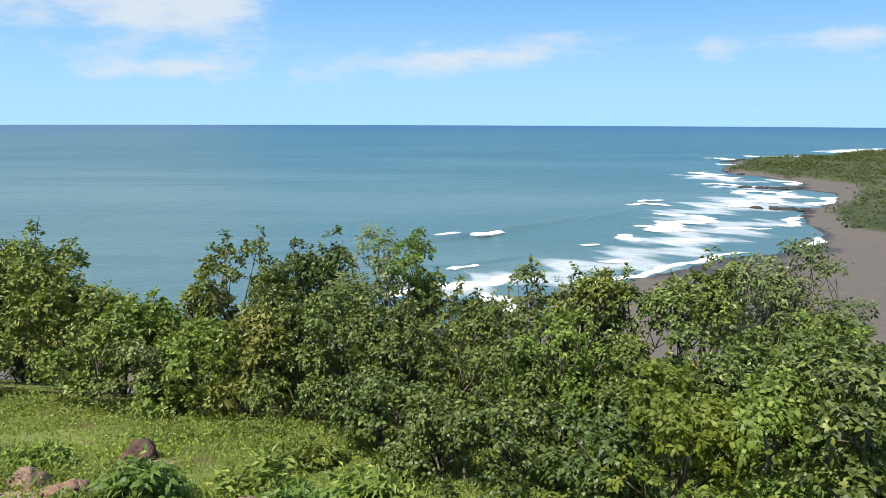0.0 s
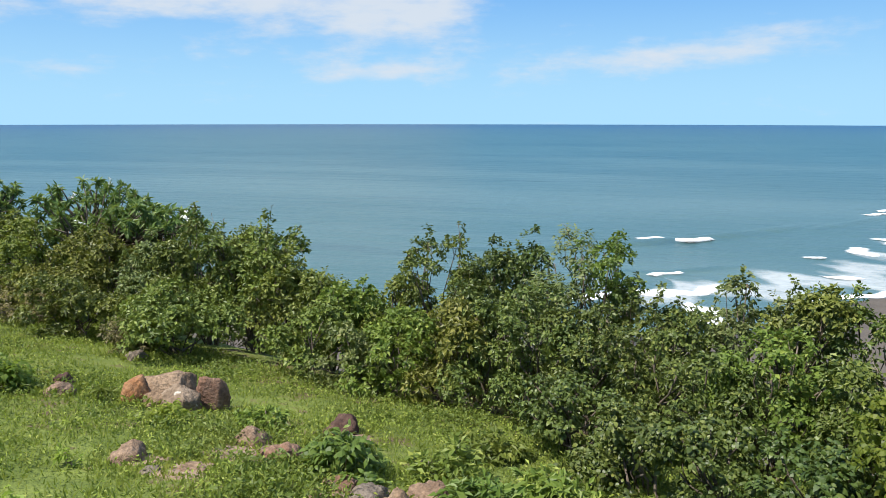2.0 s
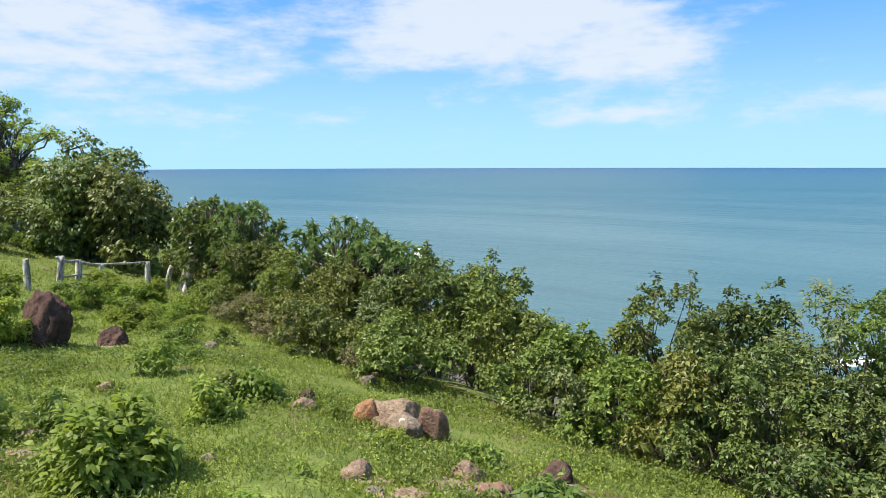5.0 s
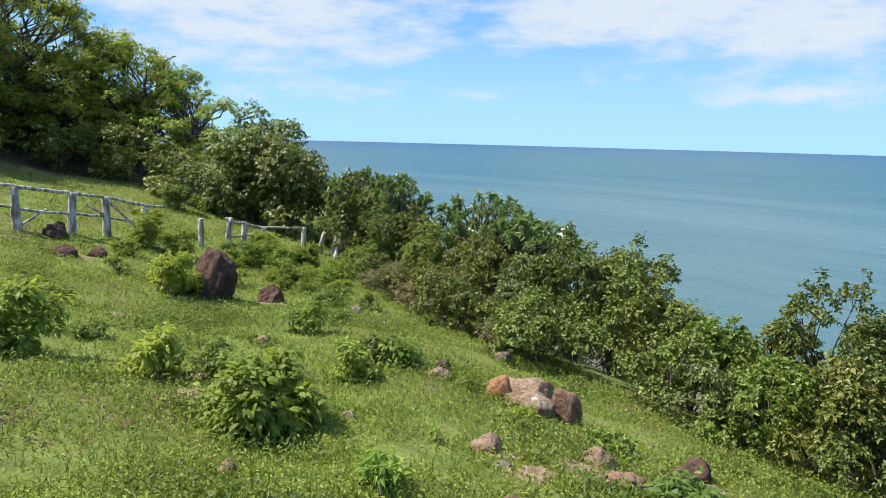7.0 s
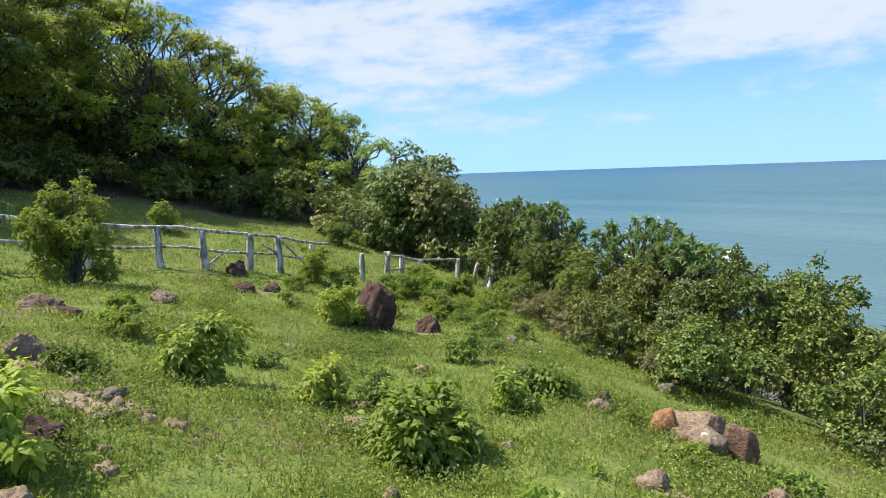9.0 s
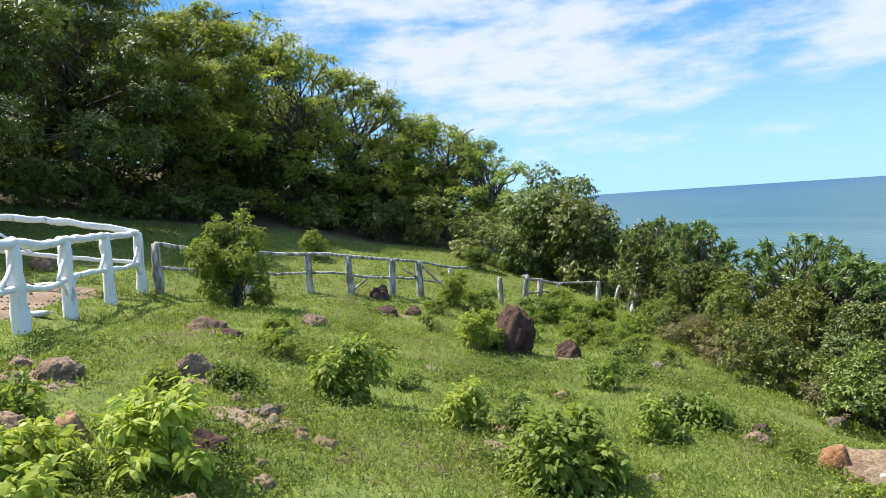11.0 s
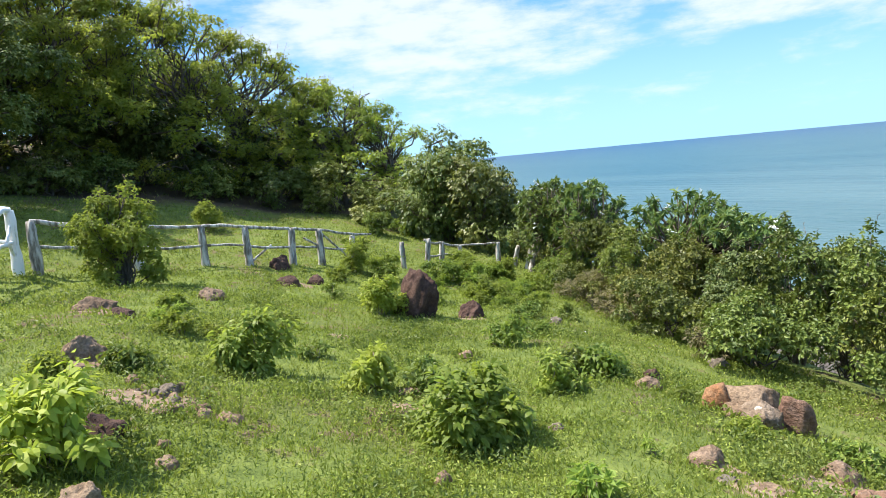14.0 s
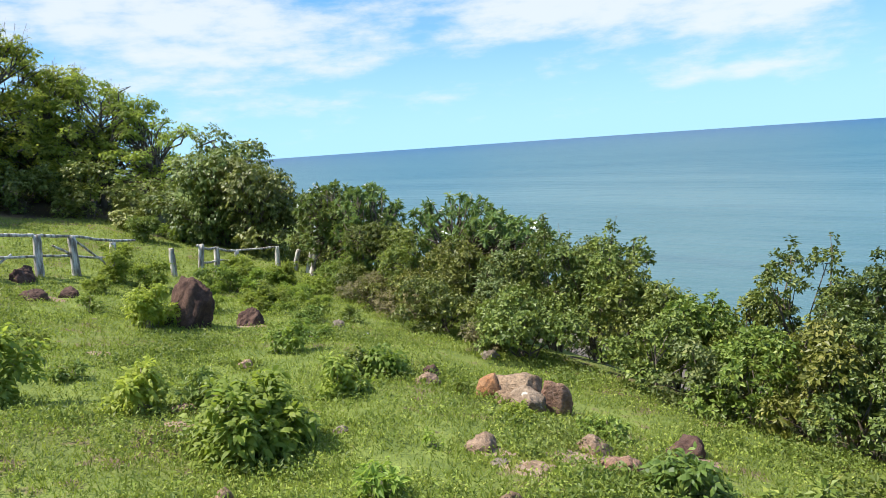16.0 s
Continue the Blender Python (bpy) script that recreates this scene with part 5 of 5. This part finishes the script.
grey_fence = tagged(new("rustic_fence"), "old grey weathered pole fence across the meadow", "fence")
GREY_POSTS = [(-12.85, -0.91, 0.88), (-13.6, 0.62, 0.82), (-14.06, 1.83, 0.78), (-14.04, 2.66, 0.78), (-14.22, 3.58, 0.78), (-14.41, 4.27, 0.78), (-14.9, 5.12, 0.62)]
for k, (x, y, h) in enumerate(GREY_POSTS):
    post_at(grey_fence, x, y, h, 0.070 if k else 0.078, GREY_WOOD, 740 + k, (0.0, 0.06) if k in (4, 6) else (0, 0))
rail(grey_fence, GREY_POSTS[:4], 1.0, 0.038, GREY_WOOD, 750, name="top_rail")
rail(grey_fence, [*GREY_POSTS[3:6], (-15.2, 5.75, 0.66)], 1.0, 0.034, GREY_WOOD, 751, name="top_rail")
rail(grey_fence, GREY_POSTS[:4], 0.52, 0.03, GREY_WOOD, 752, name="middle_rail")
rail(grey_fence, GREY_POSTS[3:7], 0.5, 0.028, GREY_WOOD, 753, name="middle_rail")

for k, (a, b, fa, fb) in enumerate([(3, 4, 0.05, 0.95), (5, 6, 0.95, 0.1), (5, 4, 0.5, 0.95)]):
    p, q = GREY_POSTS[a], GREY_POSTS[b]
    start, end = top_of(*p[:2], p[2] * fa), top_of(*q[:2], q[2] * fb)
    log([start + (end - start) * 0.06, start + (end - start) * (0.94 if k == 1 else 0.55)], 0.024, 0.02, 754 + k).part("brace", GREY_WOOD, grey_fence)

lower_fence = tagged(new("rustic_fence"), "broken grey pole fence with leaning posts by the bushes", "fence")
LOWER_POSTS = [(-14.7, 6.3, 0.62, 0, 0), (-14.6, 6.85, 0.77, 0.02, 0.1), (-15.2, 7.55, 0.62, 0, 0.05), (-15.3, 8.15, 0.55, 0, 0), (-15.3, 9.25, 0.58, 0, 0.03), (-15.1, 9.6, 0.55, 0.1, 0.12),
               (-14.9, 9.85, 0.6, 0.1, 0.15), (-14.5, 9.7, 0.72, -0.1, 0.3)]
for k, (x, y, h, lx, ly) in enumerate(LOWER_POSTS):
    post_at(lower_fence, x, y, h, 0.06, GREY_WOOD, 760 + k, (lx, ly))
rail(lower_fence, [p[:3] for p in LOWER_POSTS[1:5]], 0.98, 0.032, GREY_WOOD, 770, name="top_rail")
rail(lower_fence, [p[:3] for p in LOWER_POSTS[1:4]], 0.5, 0.028, GREY_WOOD, 771, name="middle_rail")


def path_sheet():
    u, w = np.meshgrid(np.linspace(0, 1, 60), np.linspace(-1, 1, 14), indexing="ij")
    cx = -4.5 - 8.0 * u
    cy = -3.35 + 1.0 * u ** 2
    half = 0.75 + 0.12 * np.sin(9 * u) + 0.08 * np.sin(23 * u)
    x, y = cx.ravel(), (cy + half * w).ravel()
    edge = (np.abs(w) > 0.95).ravel()
    z = hill(x, y) + np.where(edge, -0.03, 0.012)
    i, j = np.meshgrid(np.arange(59), np.arange(13), indexing="ij")
    f = np.stack([i * 14 + j, (i + 1) * 14 + j, (i + 1) * 14 + j + 1, i * 14 + j + 1], -1).reshape(-1, 4)
    return raw_part("dirt_path", np.stack([x, y, z], 1), f, DIRT, smooth=True)


tagged(path_sheet(), "bare reddish-brown dirt path inside the white fence", "path", kind="structure")


# ================= the far shore's scrub =================
def far_scrub(seed, count):
    rng = np.random.default_rng(seed)
    x, y = rng.uniform(60, 900, count * 6), rng.uniform(150, 1100, count * 6)
    d = shore_distance(x, y)
    b = np.degrees(np.arctan2(-x, y))
    ok = (d > beach_width(y) + 2 * np.sin(x * 0.05) + 1.5 * np.sin(y * 0.08)) & (d < 260) & (b > -36) & (b < -20)
    x, y = x[ok][:count], y[ok][:count]
    z = land(x, y)
    n, per = len(x), 22
    thick = np.clip(0.5 + 0.5 * np.sin(x * 0.045 + 1.2) * np.sin(y * 0.037 + 0.4) + 0.25 * np.sin(0.13 * x + 0.09 * y), 0, 1)
    size = rng.uniform(1.5, 3.0, n) * (0.7 + 0.8 * thick ** 2)
    p = np.stack([x, y, z], 1)
    off = unit(rng.normal(size=(n, per, 3)) + [0, 0, 0.3]) * rng.uniform(0.5, 1.0, (n, per, 1)) * size[:, None, None] * [1.2, 1.2, 0.7]
    base = (p[:, None] + off + [0, 0, 0.3]).reshape(-1, 3)
    way = unit(off.reshape(-1, 3)) * [1, 1, 0.3] + 0.5 * rng.normal(size=(n * per, 3))
    s = np.repeat(size, per) * rng.uniform(0.35, 0.65, n * per)
    v, f = leaf_arrays(base, way, np.array([0, 0, 1.0]) + 0.5 * rng.normal(size=base.shape), s, s * 0.8)
    return raw_part("coastal_scrub", v, f, LEAF_SCRUB)


tagged(far_scrub(800, 3600), "dense green scrub covering the low headland", "scrub", kind="stuff")


def shore_rocks():
    rng = np.random.default_rng(820)
    for k, (x, y, w) in enumerate([(175, 398, 9), (182, 393, 11), (190, 391, 12), (198, 392, 12), (204, 395, 10), (138, 301, 6), (145, 299, 8), (150, 297, 8), (156, 294, 9), (154, 280, 9), (150, 268, 10), (148, 258, 9),
                                   (143, 246, 9), (139, 238, 7), (266, 649, 12), (279, 661, 14), (293, 682, 12), (158, 288, 10), (146, 272, 7), (152, 262, 7), (216, 520, 9), (214, 494, 9)]):
        bm = bmesh.new()
        bmesh.ops.create_icosphere(bm, subdivisions=3, radius=1.0)
        off = rng.uniform(0, 50, 3)
        for v in bm.verts:
            v.co *= 1 + 0.35 * noise.noise(v.co * 1.7 + Vector(off)) + 0.15 * noise.noise(v.co * 5 + Vector(off))
        ob = bm_part("sea_rock", bm, ROCK_SEA)
        ob.scale, ob.rotation_euler, ob.location = (w * 0.6, w * 0.30, 1.0), (0, 0, rng.uniform(0, 6)), (x, y, SEA + 0.1)
        tagged(ob, "low dark rock awash at the waterline", "rock", "rocks at the shore")


shore_rocks()


# ================= litter and small things =================
def litter(seed, x, y, length, wide, turn, label, name):
    """A crumpled pale scrap lying on the ground."""
    rng = np.random.default_rng(seed)
    bm = bmesh.new()
    bmesh.ops.create_icosphere(bm, subdivisions=3, radius=1.0)
    off = Vector(rng.uniform(0, 50, 3))
    for v in bm.verts:
        v.co *= 1 + 0.35 * noise.noise(v.co * 2.3 + off) + 0.15 * noise.noise(v.co * 6 + off)
    bmesh.ops.scale(bm, vec=(length * 0.5, wide * 0.5, wide * 0.3), verts=bm.verts)
    ob = bm_part(name, bm, LITTER)
    ob.location, ob.rotation_euler = (x, y, on_ground(x, y) + wide * 0.22), (0, 0, turn)
    return tagged(ob, label, "litter")


litter(900, -9.62, -2.12, 0.42, 0.13, 1.2, "pale log end lying on the path edge", "fallen_log")
litter(901, -12.25, -2.52, 0.4, 0.12, 1.4, "pale scrap lying on the grass", "scrap")
litter(902, -1.95, 2.66, 0.07, 0.06, 0.3, "small white scrap in the grass", "scrap")
litter(903, -7.2, 5.6, 0.10, 0.05, 1.0, "small white scrap in the grass", "scrap")


def bare_earth(seed, x, y, r):
    """A worn patch of soil with an uneven edge, lying just over the ground."""
    rng = np.random.default_rng(seed)
    a = np.linspace(0, 2 * np.pi, 36, endpoint=False)
    ph = rng.uniform(0, 6.28, 4)
    edge = r * (1 + 0.22 * np.sin(2 * a + ph[0]) + 0.16 * np.sin(3 * a + ph[1]) + 0.10 * np.sin(7 * a + ph[2]))
    v, f = [(x, y, on_ground(x, y) + 0.012)], []
    for k, q in enumerate((0.4, 0.75, 1.0)):
        for t, e in zip(a, edge):
            px, py = x - 1.15 * e * q * math.sin(t), y + 0.9 * e * q * math.cos(t)
            v.append((px, py, on_ground(px, py) + (0.012, 0.009, -0.012)[k]))
    for i in range(36):
        j = (i + 1) % 36
        f.append((0, 1 + i, 1 + j, 1 + j))
        for k in range(2):
            f.append((1 + 36 * k + i, 37 + 36 * k + i, 37 + 36 * k + j, 1 + 36 * k + j))
    pile = Pile()
    pile.add(np.array(v), f)
    ob = pile.part("bare_earth", DIRT, None)
    return tagged(ob, "patch of bare brown earth in the turf", "soil", kind="structure")


for k, (x, y, r) in enumerate(BARE):
    bare_earth(950 + k, x, y, r * 0.6)


def gravel(seed, count):
    """Small stones strewn over the path."""
    rng = np.random.default_rng(seed)
    pile = Pile()
    for _ in range(count):
        u = rng.uniform(0.15, 1.0)
        x, y = -4.5 - 8.0 * u, -3.35 + u * u + 0.7 * rng.uniform(-1, 1)
        s = rng.uniform(0.008, 0.034)
        ring = np.linspace(0, 2 * np.pi, 6, endpoint=False)
        k = rng.uniform(0.7, 1.2, (2, 6))
        v = [(x + s * q * math.cos(t), y + s * q * math.sin(t), on_ground(x, y) + 0.006) for t, q in zip(ring, k[0])]
        v += [(x + 0.6 * s * q * math.cos(t), y + 0.6 * s * q * math.sin(t), on_ground(x, y) + 0.012 + s * 0.6) for t, q in zip(ring, k[1])]
        f = [(i, (i + 1) % 6, 6 + (i + 1) % 6, 6 + i) for i in range(6)] + [(6, 7, 8, 9), (6, 9, 10, 11)]
        pile.add(np.array(v), f)
    return pile.part("gravel", ROCK_TAN, None, smooth=False)


tagged(gravel(980, 420), "loose brown gravel strewn over the path", "gravel", kind="stuff")
